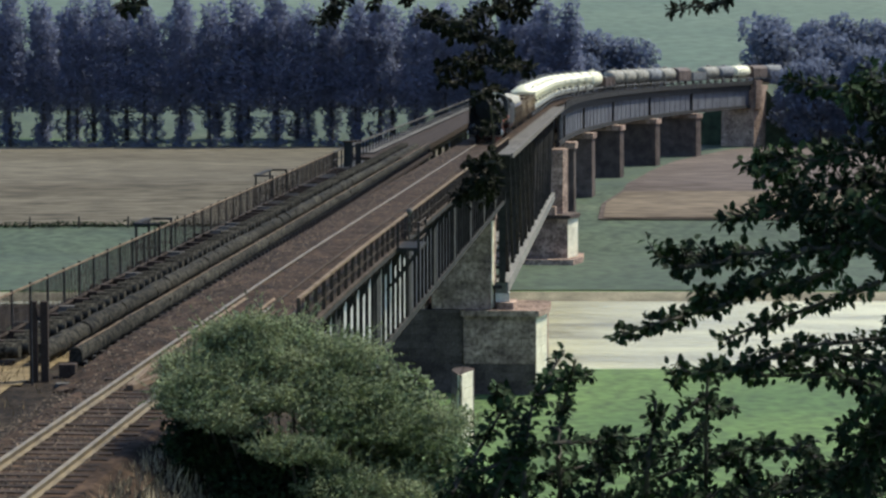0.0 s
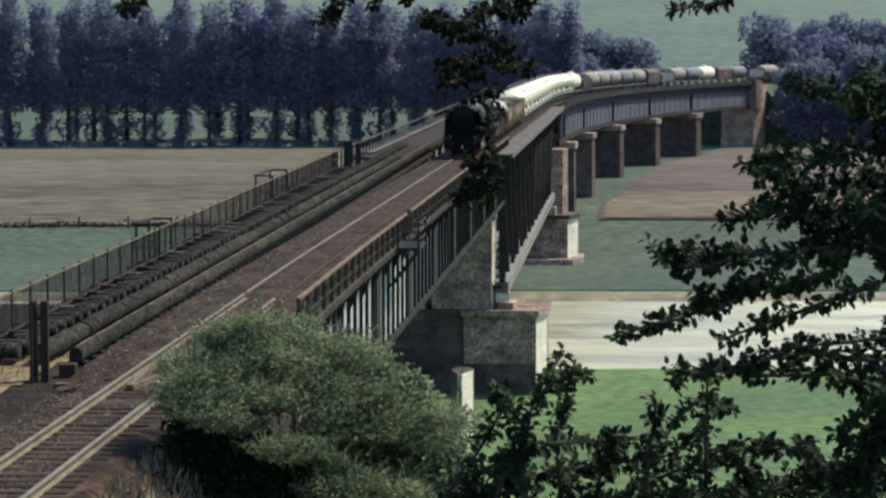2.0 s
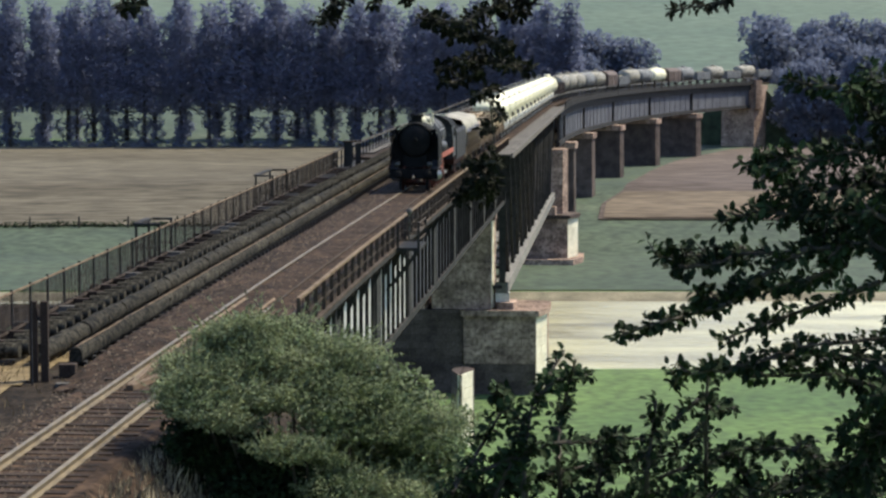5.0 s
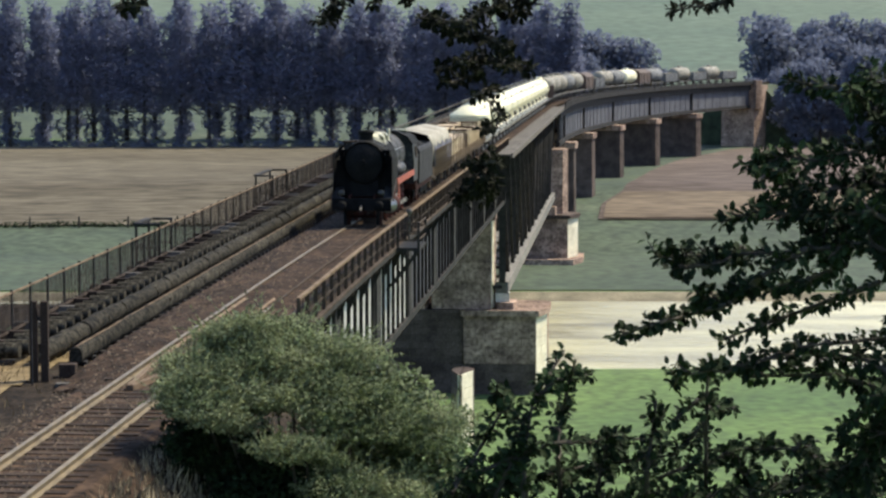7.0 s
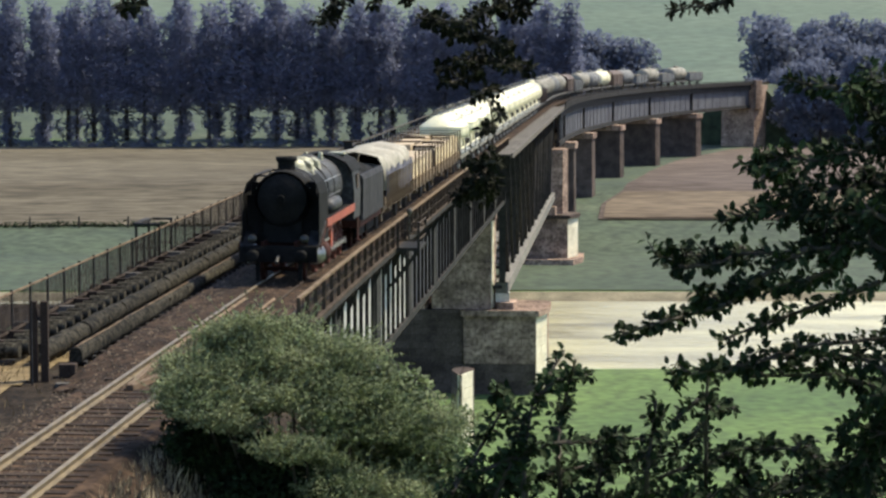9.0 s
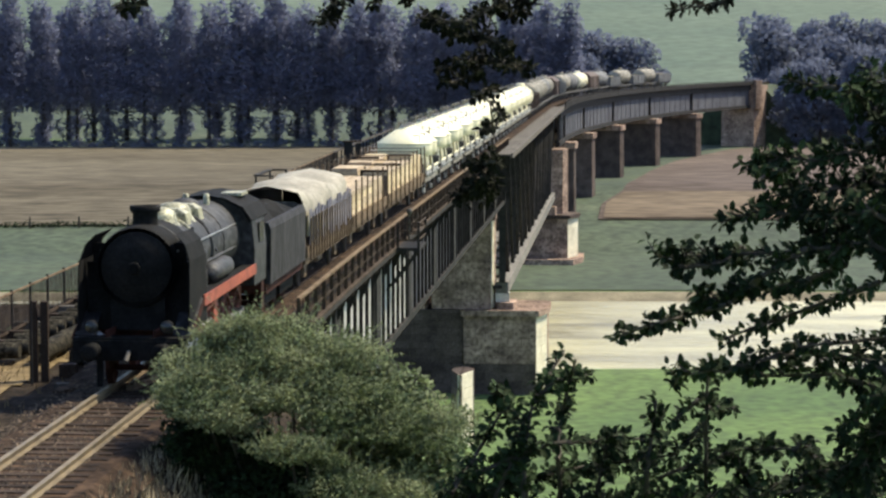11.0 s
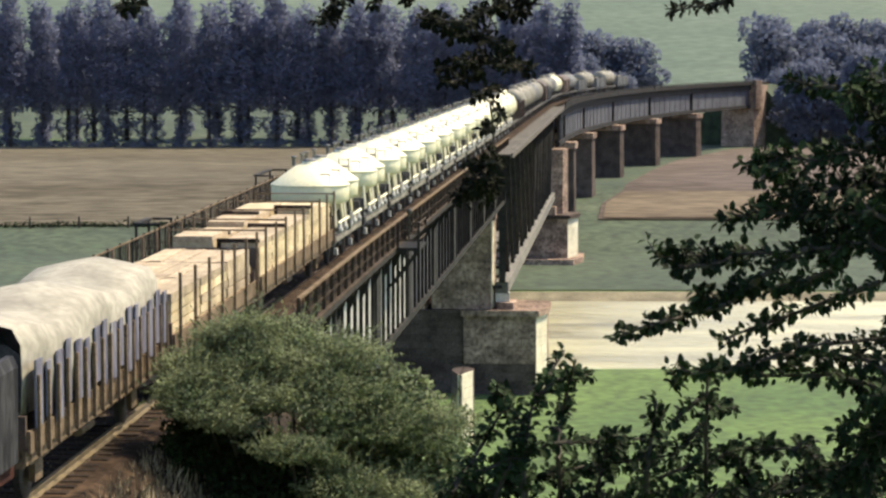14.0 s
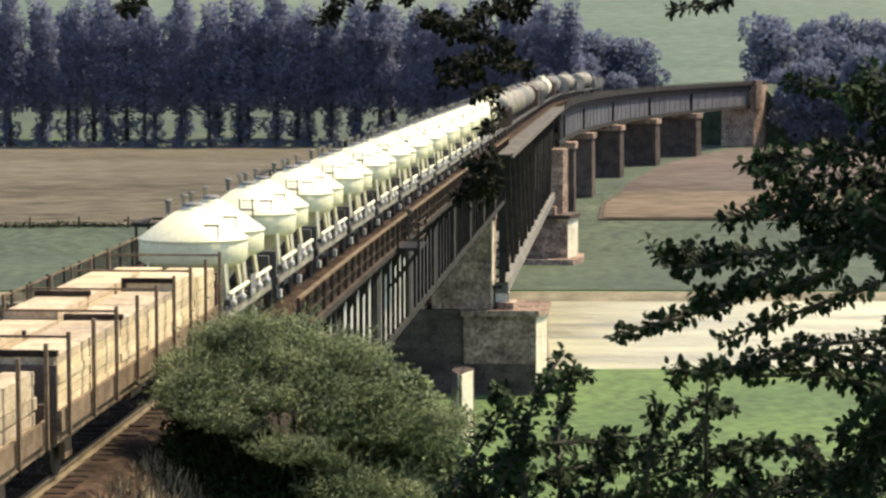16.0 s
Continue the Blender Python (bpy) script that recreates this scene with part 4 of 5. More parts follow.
def tank_wagon(material, lab):
    w = thing("tank_wagon", lab, "freight wagon", "train")
    underframe(w, 10.6, False)
    part("tank", Mesh().lathe([(0, -4.95), (.8, -4.86), (1.22, -4.6), (1.32, -4.3), (1.32, 4.3), (1.22, 4.6), (.8, 4.86), (0, 4.95)], (0, 0, 2.62), "y", 26), material, w, "long rounded tank barrel")
    for y in (-3, -1, 1, 3):
        part("band", Mesh().lathe([(1.325, y - .05), (1.345, y - .04), (1.345, y + .04), (1.325, y + .05)], (0, 0, 2.62), "y", 26), "grime", w)
    part("dome", Mesh().lathe([(.5, 3.8), (.5, 4.15), (.4, 4.25), (0, 4.27)], (0, 0, 0), "z", 16), material, w)
    for y in (-3.6, 3.6):
        part("saddle", Mesh().box(-1.1, 1.1, y - .15, y + .15, 1.2, 1.75), "grime", w)
    return w


def open_wagon(material, lab, load=None):
    w = thing("open_wagon", lab, "freight wagon", "train")
    underframe(w, 10.4, False)
    h = 5.2
    part("floor", Mesh().box(-1.4, 1.4, -h, h, 1.25, 1.33), material, w)
    for s in (-1, 1):
        part("side_wall", Mesh().box(s * 1.42 - .04, s * 1.42 + .04, -h, h, 1.3, 2.85), material, w)
        part("end_wall", Mesh().box(-1.38, 1.38, s * h - .05, s * h + .05, 1.3, 2.85), material, w)
        for i in range(8):
            part("rib", Mesh().box(s * 1.5 - .05, s * 1.5 + .05, -h + .2 + i * 1.42, -h + .32 + i * 1.42, 1.2, 2.85), material, w)
    if load:
        m = Mesh()
        secs = []
        for i in range(9):
            y = -h + .1 + (2 * h - .2) * i / 8
            secs.append([(x, y, 2.5 + .35 * (1 - abs(x) / 1.4) + .12 * math.sin(i * 2.1 + x * 3)) for x in (-1.37, -.7, 0, .7, 1.37)] + [(1.37, y, 1.4), (-1.37, y, 1.4)])
        part("load", m.loft(secs), load, w, "heaped load")
    return w


def box_wagon(material, lab):
    w = thing("box_wagon", lab, "freight wagon", "train")
    underframe(w, 10.0, False)
    h = 5.0
    secs = [[(-1.4, y, 1.25), (-1.4, y, 3.2), (-1.1, y, 3.6), (-.5, y, 3.85), (0, y, 3.92), (.5, y, 3.85), (1.1, y, 3.6), (1.4, y, 3.2), (1.4, y, 1.25)][::-1] for y in (-h, h)]
    part("body", Mesh().loft(secs), material, w)
    for s in (-1, 1):
        part("sliding_door", Mesh().box(s * 1.44 - .03, s * 1.44 + .03, -.95, .95, 1.3, 3.15), material, w)
        for i in range(9):
            part("rib", Mesh().box(s * 1.43 - .03, s * 1.43 + .03, -h + .1 + i * 1.2, -h + .18 + i * 1.2, 1.25, 3.2), material, w)
    return w


def stretch(y):
    return y if y < 0.8 else 0.8 + (y - 0.8) * 1.15


def locomotive():
    """Steam locomotive; its front buffers at y 10.9. Returns the thing and its driving wheels."""
    w = thing("steam_locomotive", "black steam locomotive with red frame and wheels", "locomotive", "train")
    part("boiler", Mesh().lathe([(.98, 7.15), (.98, 3.2), (1.05, 2.9), (1.07, .85)], (0, 0, 3.02), "y", 30), "boiler", w, "greasy black boiler barrel")
    part("smokebox", Mesh().lathe([(.99, 9.3), (1.03, 9.2), (1.03, 7.15), (.97, 7.1)], (0, 0, 3.02), "y", 30), "black", w, "sooty black smokebox")
    # Added plate that keeps daylight from showing beside the smokebox.
    part("front_apron", Mesh().box(-1.36, 1.36, 8.9, 8.95, 1.4, 3.1).box(-1.2, 1.2, 8.9, 8.95, 3.1, 3.6), "black", w, "black filler plate across the front")
    door = part("smokebox_door", Mesh().lathe([(0, 9.55), (.25, 9.53), (.6, 9.45), (.8, 9.33), (.9, 9.3)][::-1], (0, 0, 3.02), "y", 28), "black", w)
    part("handwheel", Mesh().lathe([(.12, 9.58), (.16, 9.6), (.16, 9.63), (.12, 9.64)], (0, 0, 3.02), "y", 12), "black", door)
    # Cream band, domes and sandboxes carry painted sun highlights.
    for y in (8.2, 6.3, 4.6, 3.0):
        part("boiler_band", Mesh().lathe([(.98, y - .04), (1.05, y - .03), (1.05, y + .03), (.98, y + .04)], (0, 0, 3.02), "y", 30), "dusty" if y == 6.3 else "boiler", w)
    part("chimney", Mesh().lathe([(.42, 3.8), (.33, 3.95), (.32, 4.3), (.39, 4.36), (.4, 4.5), (.3, 4.5), (.28, 4.0)], (0, 8.3, 0), "z", 20), "black", w)
    for y, r, m_ in ((6.6, .42, "dusty"), (4.9, .45, "dusty"), (3.4, .4, "boiler")):
        part("dome", Mesh().lathe([(r + .16, 3.8), (r + .04, 3.96), (r + .02, 4.1), (r * .85, 4.24), (r * .45, 4.31), (0, 4.33)], (0, y, 0), "z", 20), m_, w)
    for y in (5.75, 4.1):
        part("sandbox", Mesh().loft([[(-.62, y - .35, 3.72), (.62, y - .35, 3.72), (.62, y + .35, 3.72), (-.62, y + .35, 3.72)], [(-.55, y - .33, 4.1), (.55, y - .33, 4.1), (.55, y + .33, 4.1), (-.55, y + .33, 4.1)], [(-.35, y - .24, 4.22), (.35, y - .24, 4.22), (.35, y + .24, 4.22), (-.35, y + .24, 4.22)]]), "dusty", w)
        part("sandbox_lid", Mesh().box(.1, .5, y - .28, y + .28, 4.16, 4.21), "dusty", w)
    for s in (-1, 1):
        for y in (2.0, 3.9, 5.5, 6.9):
            part("boiler_pipe", Mesh().tube((s * .55, y, 3.75), (s * 1.0, y + .15, 2.9), .045, seg=6), "boiler", w)
    for x in (-.3, .3):
        part("safety_valve", Mesh().lathe([(.09, 3.9), (.09, 4.3), (.05, 4.34), (0, 4.34)], (x, 1.9, 0), "z", 8), "dusty", w)
    for s in (-1, 1):
        d = Mesh().loft([[(s * q, 9.75 - .1 * i, z0), (s * (q + .02), 7.6, z0), (s * (q + .045), 7.6, z0), (s * (q + .025), 9.75 - .1 * i, z0)] for i, (q, z0) in enumerate(((1.4, 1.45), (1.4, 2.6), (1.38, 3.2), (1.25, 3.6), (1.0, 3.85)))])
        part("smoke_deflector", d, "black", w, "tall sooty smoke deflector plate")
        for y in (8.0, 9.0):
            part("deflector_bracket", Mesh().beam((s * .9, y, 3.1), (s * 1.34, y, 3.1), .05, .05), "black", w)
        part("running_board", Mesh().box(s * 1.48 - .35 if s > 0 else -1.48, s * 1.48 if s > 0 else -1.13, .6, 8.2, 2.12, 2.17), "black", w)
        part("board_edge", Mesh().box(s * 1.5 - .02, s * 1.5 + .02, .6, 8.2, 1.9, 2.19), "red", w, "red running board edge")
        part("front_step", Mesh().loft([[(s * 1.0, 8.25, 2.16), (s * 1.48, 8.25, 2.16), (s * 1.48, 8.2, 2.1), (s * 1.0, 8.2, 2.1)], [(s * 1.0, 9.9, 1.36), (s * 1.48, 9.9, 1.36), (s * 1.48, 9.85, 1.3), (s * 1.0, 9.85, 1.3)]]), "boiler", w)
        part("step_edge", Mesh().beam((s * 1.5, 8.2, 2.08), (s * 1.5, 9.9, 1.28), .03, .16), "dullred", w)
        part("air_tank", Mesh().lathe([(0, 3.3), (.2, 3.36), (.28, 3.5), (.28, 5.6), (.2, 5.74), (0, 5.8)], (s * 1.12, 0, 2.45), "y", 14), "boiler", w)
        part("pump", Mesh().lathe([(.16, 2.2), (.2, 2.3), (.2, 2.75), (.13, 2.8), (.13, 2.9), (.2, 2.95), (.2, 3.25), (.1, 3.32), (0, 3.33)], (s * 1.2, 7.3, 0), "z", 12), "boiler", w)
        part("handrail", Mesh().tube((s * .98, 1.0, 3.4), (s * .98, 9.0, 3.4), .025, seg=6), "steel", w)
        part("pipe", Mesh().tube((s * 1.0, 1.2, 2.75), (s * 1.0, 7.4, 2.75), .05, seg=6).tube((s * .86, 6.6, 3.8), (s * 1.05, 6.7, 2.4), .05, seg=6), "boiler", w)
        part("frame_plate", Mesh().box(s * .6 - .04, s * .6 + .04, -2, 10.05, .55, 1.5), "dullred", w)
        part("cylinder", Mesh().lathe([(0, 7.75), (.34, 7.78), (.44, 7.85), (.44, 8.95), (.34, 9.02), (0, 9.05)], (s * 1.18, 0, .98), "y", 18).lathe([(0, 7.8), (.2, 7.82), (.24, 7.9), (.24, 8.9), (.2, 8.98), (0, 9)], (s * 1.1, 0, 1.55), "y", 14), "dullred", w, "grimy cylinder block")
        part("cylinder_cover", Mesh().lathe([(.4, 9.05), (.36, 9.1), (.12, 9.12), (.1, 9.3), (0, 9.3)], (s * 1.18, 0, .98), "y", 16), "steel", w)
        part("slide_bar", Mesh().box(s * 1.18 - .06, s * 1.18 + .06, 5.7, 7.8, 1.22, 1.3), "steel", w)
        part("link_frame", Mesh().box(s * 1.25 - .04, s * 1.25 + .04, 5.4, 5.9, .9, 1.95).beam((s * 1.25, 5.6, 1.7), (s * 1.22, 7.8, 1.5), .06, .09), "red", w)
        part("cab_step", Mesh().box(s * 1.4 - .12, s * 1.4 + .12, -1.4, -.9, .5, .55).box(s * 1.4 - .03, s * 1.4 + .03, -1.4, -.9, .5, 1.6), "dullred", w)
        lamp = part("headlamp", Mesh().lathe([(0, 9.95), (.1, 9.95), (.15, 10.0), (.17, 10.2), (.15, 10.22)], (s * .95, 0, 1.62), "y", 14), "black", w)
        part("lens", Mesh().lathe([(.15, 10.2), (.1, 10.24), (0, 10.25)], (s * .95, 0, 1.62), "y", 14), "lens", lamp)
    # Buffer beam in the same black as the rest of the front.
    part("buffer_beam", Mesh().box(-1.42, 1.42, 10.1, 10.22, .78, 1.28), "black", w, "black buffer beam")
    part("front_platform", Mesh().box(-1.42, 1.42, 9.6, 10.2, 1.28, 1.34), "black", w)
    part("smokebox_saddle", Mesh().box(-.7, .7, 7.4, 9.2, 1.4, 2.3), "black", w)
    part("rail_guard", Mesh().box(-.85, -.7, 10.0, 10.08, .1, .8), "black", w)
    part("rail_guard", Mesh().box(.7, .85, 10.0, 10.08, .1, .8), "black", w)
    part("firebox", Mesh().box(-.75, .75, .8, 3.0, 1.3, 2.6), "black", w)
    buffers(w, 10.22, 1)
    part("coupling", Mesh().tube((0, 10.2, 1.0), (0, 10.6, .8), .06, seg=6), "grime", w)
    # cab
    cab = Mesh()
    prof = [(-1.48, 1.55), (-1.5, 2.6), (-1.42, 3.45), (-1.15, 3.85), (-.6, 4.12), (0, 4.2), (.6, 4.12), (1.15, 3.85), (1.42, 3.45), (1.5, 2.6), (1.48, 1.55)]
    cab.loft([[(x, y, z) for x, z in prof[::-1]] for y in (-1.5, -1.0, .3, .8)], True, False)
    cab.add([(x, .8, z) for x, z in prof], [tuple(range(11))])
    part("cab", cab, "boiler", w, "black cab with an arched roof")
    part("cab_roof", Mesh().loft([[(x * 1.03, y, z + .03) for x, z in prof[2:9]] + [(x * .98, y, z - .03) for x, z in prof[2:9][::-1]] for y in (-2.3, 1.0)]), "black", w)
    part("roof_vent", Mesh().box(-.95, -.3, -1.5, -.3, 4.12, 4.2), "dusty", w, "pale roof hatch")
    for s in (-1, 1):
        part("window", Mesh().box(s * 1.5 - .015, s * 1.5 + .03, -.9, -.1, 2.75, 3.35), "lens", w)
    # tender
    part("tender_frame", Mesh().box(-1.35, 1.35, -10.9, -2.4, .95, 1.25), "dullred", w)
    tb = [(-1.48, 1.25), (-1.5, 2.95), (-1.42, 3.15), (-1.3, 3.15), (-1.2, 2.9), (1.2, 2.9), (1.3, 3.15), (1.42, 3.15), (1.5, 2.95), (1.48, 1.25)]
    part("tender_body", Mesh().loft([[(x, y, z) for x, z in tb[::-1]] for y in (-10.7, -2.5)]), "tender", w, "dusty dark grey tender tank")
    coal = []
    for i in range(12):
        y = -10.2 + i * .66
        coal.append([(x, y, 2.95 + (1 - (abs(x) / 1.2) ** 2) * (.35 + .5 * i / 12) + .12 * math.sin(i * 2.7 + x * 5)) for x in (-1.14, -.7, -.3, .1, .5, .9, 1.14)] + [(1.14, y, 2.6), (-1.14, y, 2.6)])
    part("coal", Mesh().loft(coal), "black", w, "heap of black coal")
    for y in (-3.9, -5.6, -7.8, -9.5):
        o = part("tender_wheelset", wheelset(.5), "dullred", w)
        o.matrix_basis = pose(0, y, .5)
        ROLLING.append((o, y, .5))
    for s in (-1, 1):
        part("bogie_frame", Mesh().box(s * 1.05 - .05, s * 1.05 + .05, -6.3, -3.2, .45, .8).box(s * 1.05 - .05, s * 1.05 + .05, -10.2, -7.1, .45, .8), "black", w)
    buffers(w, -10.9, -1)
    wheels = []
    R = 0.7
    axle = Mesh().tube((-.7, 0, 0), (.7, 0, 0), .1, seg=8)
    for s in (-1, 1):
        axle.lathe([(0, -.1), (.17, -.1), (.17, .1), (0, .1)], (s * .74, 0, 0), "x", 12)
    axle = axle.data("driving_wheelset", "wheelred")
    tyre = Mesh().lathe([(R - .09, -.06), (R, -.06), (R, .06), (R + .025, .07), (R - .09, .07), (R - .09, -.06)], (0, 0, 0), "x", 24).data("tyre", "wheelred")
    spoke = Mesh().beam((0, .14, 0), (0, .63, 0), .05, .07, (1, 0, 0)).data("spoke", "wheelred")
    weight = Mesh().box(-.05, .05, -.5, -.25, -.3, .3).data("counterweight", "wheelred")
    for y in (6.4, 4.75, 3.1, 1.45, -.2):
        o = part("driving_wheelset", axle, "wheelred", w, "grimy red spoked driving wheels")
        for s in (-1, 1):
            part("tyre", tyre, "wheelred", o).location = (s * .74, 0, 0)
            part("counterweight", weight, "wheelred", o).location = (s * .74, 0, 0)
            part("crank_pin", Mesh().tube((s * .74, .3, 0), (s * 1.02, .3, 0), .07, seg=8), "steel", o)
            for k in range(12):
                part("spoke", spoke, "wheelred", o).matrix_basis = pose(s * .74, 0, 0, k * 30)
        o.matrix_basis = pose(0, stretch(y), R)
        wheels.append((o, stretch(y), R))
    ld = part("leading_wheelset", wheelset(.42), "dullred", w)
    ld.matrix_basis = pose(0, stretch(8.95), .42)
    wheels.append((ld, stretch(8.95), .42))
    rods = []
    for s in (-1, 1):
        m = Mesh().beam((s * 1.0, -.2, 0), (s * 1.0, stretch(6.4), 0), .05, .14)
        for y in (6.4, 4.75, 3.1, 1.45, -.2):
            m.tube((s * .95, stretch(y), 0), (s * 1.05, stretch(y), 0), .13, seg=12)
        rods.append(part("coupling_rod", m, "steel", w, "bright steel coupling rod"))
    # long boiler: all before the cab lies further forward
    for o in w.children_recursive:
        if o.name.startswith(("driving", "leading", "tender_wheel", "coupling_rod", "tyre", "spoke", "counterweight", "crank_pin")):
            continue
        ys = [v.co.y for v in o.data.vertices]
        lo, hi = min(ys), max(ys)
        for v in o.data.vertices:
            v.co.y = stretch(v.co.y) if hi - lo > 1.7 else v.co.y + stretch((lo + hi) / 2) - (lo + hi) / 2
    return w, wheels, rods


TRAIN = []      # thing, metres from the train's head to the thing's middle, half of its wheelbase


def build_train():
    loco, wheels, rods = locomotive()
    TRAIN.append((loco, 12.4, 6.0))
    at = 23.65
    for kind in ("tarp", "timber", "crates"):
        ln = 19.2 if kind == "crates" else 14.1
        TRAIN.append((stake_wagon(kind), at + ln / 2, ln / 2 - 2.6))
        at += ln
    first = silo_wagon()
    for i in range(13):
        TRAIN.append((first if i == 0 else copy_thing(first, Matrix()), at + 5.1, 2.4))
        at += 10.3
    pale = tank_wagon("white", "pale cream tank wagon")
    TRAIN.append((pale, at + 5.8, 3.1))
    at += 11.6
    dark = open_wagon("wagon", "brown open wagon with a dark load", "grime")
    TRAIN.append((dark, at + 5.8, 3.1))
    at += 11.6
    protos = {
        "tan": tank_wagon("tan", "dusty tan tank wagon with a rounded barrel"),
        "grey": tank_wagon("greywag", "grimy grey tank wagon"),
        "brown": box_wagon("wagon", "brown covered wagon with ribbed sides"),
        "open": open_wagon("greywag", "grey open wagon with a pale heaped load", "sand"),
        "pale": pale,
    }
    used = {"pale"}
    order = ["tan", "tan", "tan", "grey", "tan", "brown", "open", "tan", "grey", "pale", "brown", "grey", "open", "tan", "open", "tan", "open"]
    for k in order:
        w = protos[k] if k not in used else copy_thing(protos[k], Matrix())
        used.add(k)
        TRAIN.append((w, at + 5.8, 3.1))
        at += 11.6
    return wheels, rods


# the head of the train along the line, by time
HEAD = [(0.0, 201.6), (7.0, 108.95), (12.0, 43.4), (14.0, 17.6), (16.0, -8.2)]


def head_at(t):
    for (t0, s0), (t1, s1) in zip(HEAD, HEAD[1:]):
        if t <= t1 or t1 == 16.0:
            return s0 + (s1 - s0) * (t - t0) / (t1 - t0)


def motions(wheels, rods):
    times = [i * 0.5 for i in range(33)]
    for w, back, wb in TRAIN:
        rows = []
        for t in times:
            s = head_at(t) + back
            a, b = on_line(s - wb), on_line(s + wb)
            c = (a + b) / 2
            rows.append((t, pose(c.x, c.y, 0, 0, 0, 180 - math.degrees(math.atan2(b.x - a.x, b.y - a.y)))))
        walk(w, rows)
    for o, y, r in wheels + ROLLING:
        n = 240 if r > .6 else 480
        rows = []
        for i in range(n + 1):
            t = 16.0 * i / n
            rows.append((t, pose(0, y, r, -math.degrees((HEAD[0][1] - head_at(t)) / r))))
        walk(o, rows)
    for o in rods:
        rows = []
        for i in range(241):
            t = 16.0 * i / 240
            a = -(HEAD[0][1] - head_at(t)) / 0.7
            rows.append((t, pose(0, 0.3 * math.cos(a), 0.7 + 0.3 * math.sin(a))))
        walk(o, rows)


# ---------- plants ----------
def leaf_cloud(m, rnd, lumps, count, size, flat=0.0, shell=0.55):
    """Small pointed leaves through the outer part of ellipsoid lumps (centre, radii)."""
    tot = sum(r[0] * r[1] + r[1] * r[2] + r[0] * r[2] for c, r in lumps)
    for c, r in lumps:
        n = int(count * (r[0] * r[1] + r[1] * r[2] + r[0] * r[2]) / tot)
        for _ in range(n):
            while True:
                d = Vector((rnd.gauss(0, 1), rnd.gauss(0, 1), rnd.gauss(0, 1)))
                if d.length > .01:
                    break
            d.normalize()
            k = shell + (1 - shell) * rnd.random() ** 0.6
            k *= 1 + 0.22 * noise.noise(d * 2.6 + Vector(c) * .7) + 0.12 * noise.noise(d * 7 + Vector(c))
            p = Vector((c[0] + d.x * r[0] * k, c[1] + d.y * r[1] * k, c[2] + d.z * r[2] * k))
            u = Vector((rnd.gauss(0, 1), rnd.gauss(0, 1), rnd.gauss(0, .7) - flat)).normalized()
            v = u.cross(d + Vector((rnd.gauss(0, .5), rnd.gauss(0, .5), rnd.gauss(0, .5) + .3)))
            if v.length < .05:
                continue
            v.normalize()
            s = size * rnd.uniform(.6, 1.4)
            k0 = len(m.v)
            m.v += [tuple(p - u * s), tuple(p + v * s * .5), tuple(p + u * s), tuple(p - v * s * .5)]
            m.f.append((k0, k0 + 1, k0 + 2, k0 + 3))
            m.smooth.append(False)


def poplar(seed, h):
    rnd = random.Random(seed)
    t = thing("poplar_tree", "tall dark poplar in the row behind the field", "tree", "row of poplars")
    tr = Mesh()
    for i in range(6):
        tr.tube((0, 0, h * .15 * i), (0, 0, h * .15 * (i + 1)), .5 * (1 - i * .155), .5 * (1 - (i + 1) * .155), 8, False)
    for i in range(14):
        z = h * (.22 + .05 * i)
        a = rnd.uniform(0, 6.3)
        tr.tube((0, 0, z), (1.6 * math.cos(a), 1.6 * math.sin(a), z + 3.5), .14, .04, 5, False)
    part("trunk", tr, "bark", t)
    cr = Mesh()
    lumps = []
    for i in range(15):
        f = i / 14
        z = h * (.3 + .68 * f)
        wd = (2.3 + 2.0 * math.sin(min(1, f * 1.5 + .25) * 2.6)) * rnd.uniform(.8, 1.15) * (1 if f < .85 else .6)
        lumps.append(((rnd.uniform(-.9, .9), rnd.uniform(-.9, .9), z), (wd, wd, h * .085)))
    for i in range(2):
        lumps.append(((rnd.uniform(-1.5, 1.5), rnd.uniform(-1.5, 1.5), rnd.uniform(.05, .2) * h), (1.6, 1.6, 2.2)))
    for i in range(4 if seed % 2 else 1):
        lumps.append(((rnd.uniform(-.5, .5), rnd.uniform(-.5, .5), h * (.06 + .055 * i)), (1.5, 1.5, 1.9)))
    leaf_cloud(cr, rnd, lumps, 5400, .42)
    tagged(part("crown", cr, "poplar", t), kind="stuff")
    return t


def round_tree(seed, h, material, group):
    rnd = random.Random(seed)
    t = thing("broadleaf_tree", "rounded dark broadleaf tree in the distance", "tree", group)
    tr = Mesh().tube((0, 0, -1), (0, 0, h * .5), .5, .25, 8, False)
    for i in range(8):
        a = i * .8
        tr.tube((0, 0, h * .3), (h * .2 * math.cos(a), h * .2 * math.sin(a), h * rnd.uniform(.5, .75)), .2, .06, 5, False)
    part("trunk", tr, "bark", t)
    lumps = []
    for i in range(16):
        a, q = rnd.uniform(0, 6.3), rnd.uniform(0, .26) * h
        z = h * rnd.uniform(.15, .85)
        k = 1.0 if z < h * .6 else .75
        lumps.append(((q * k * math.cos(a), q * k * math.sin(a), z), (h * .15, h * .15, h * .13)))
    cr = Mesh()
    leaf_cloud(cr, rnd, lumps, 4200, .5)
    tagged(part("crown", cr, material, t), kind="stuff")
    return t


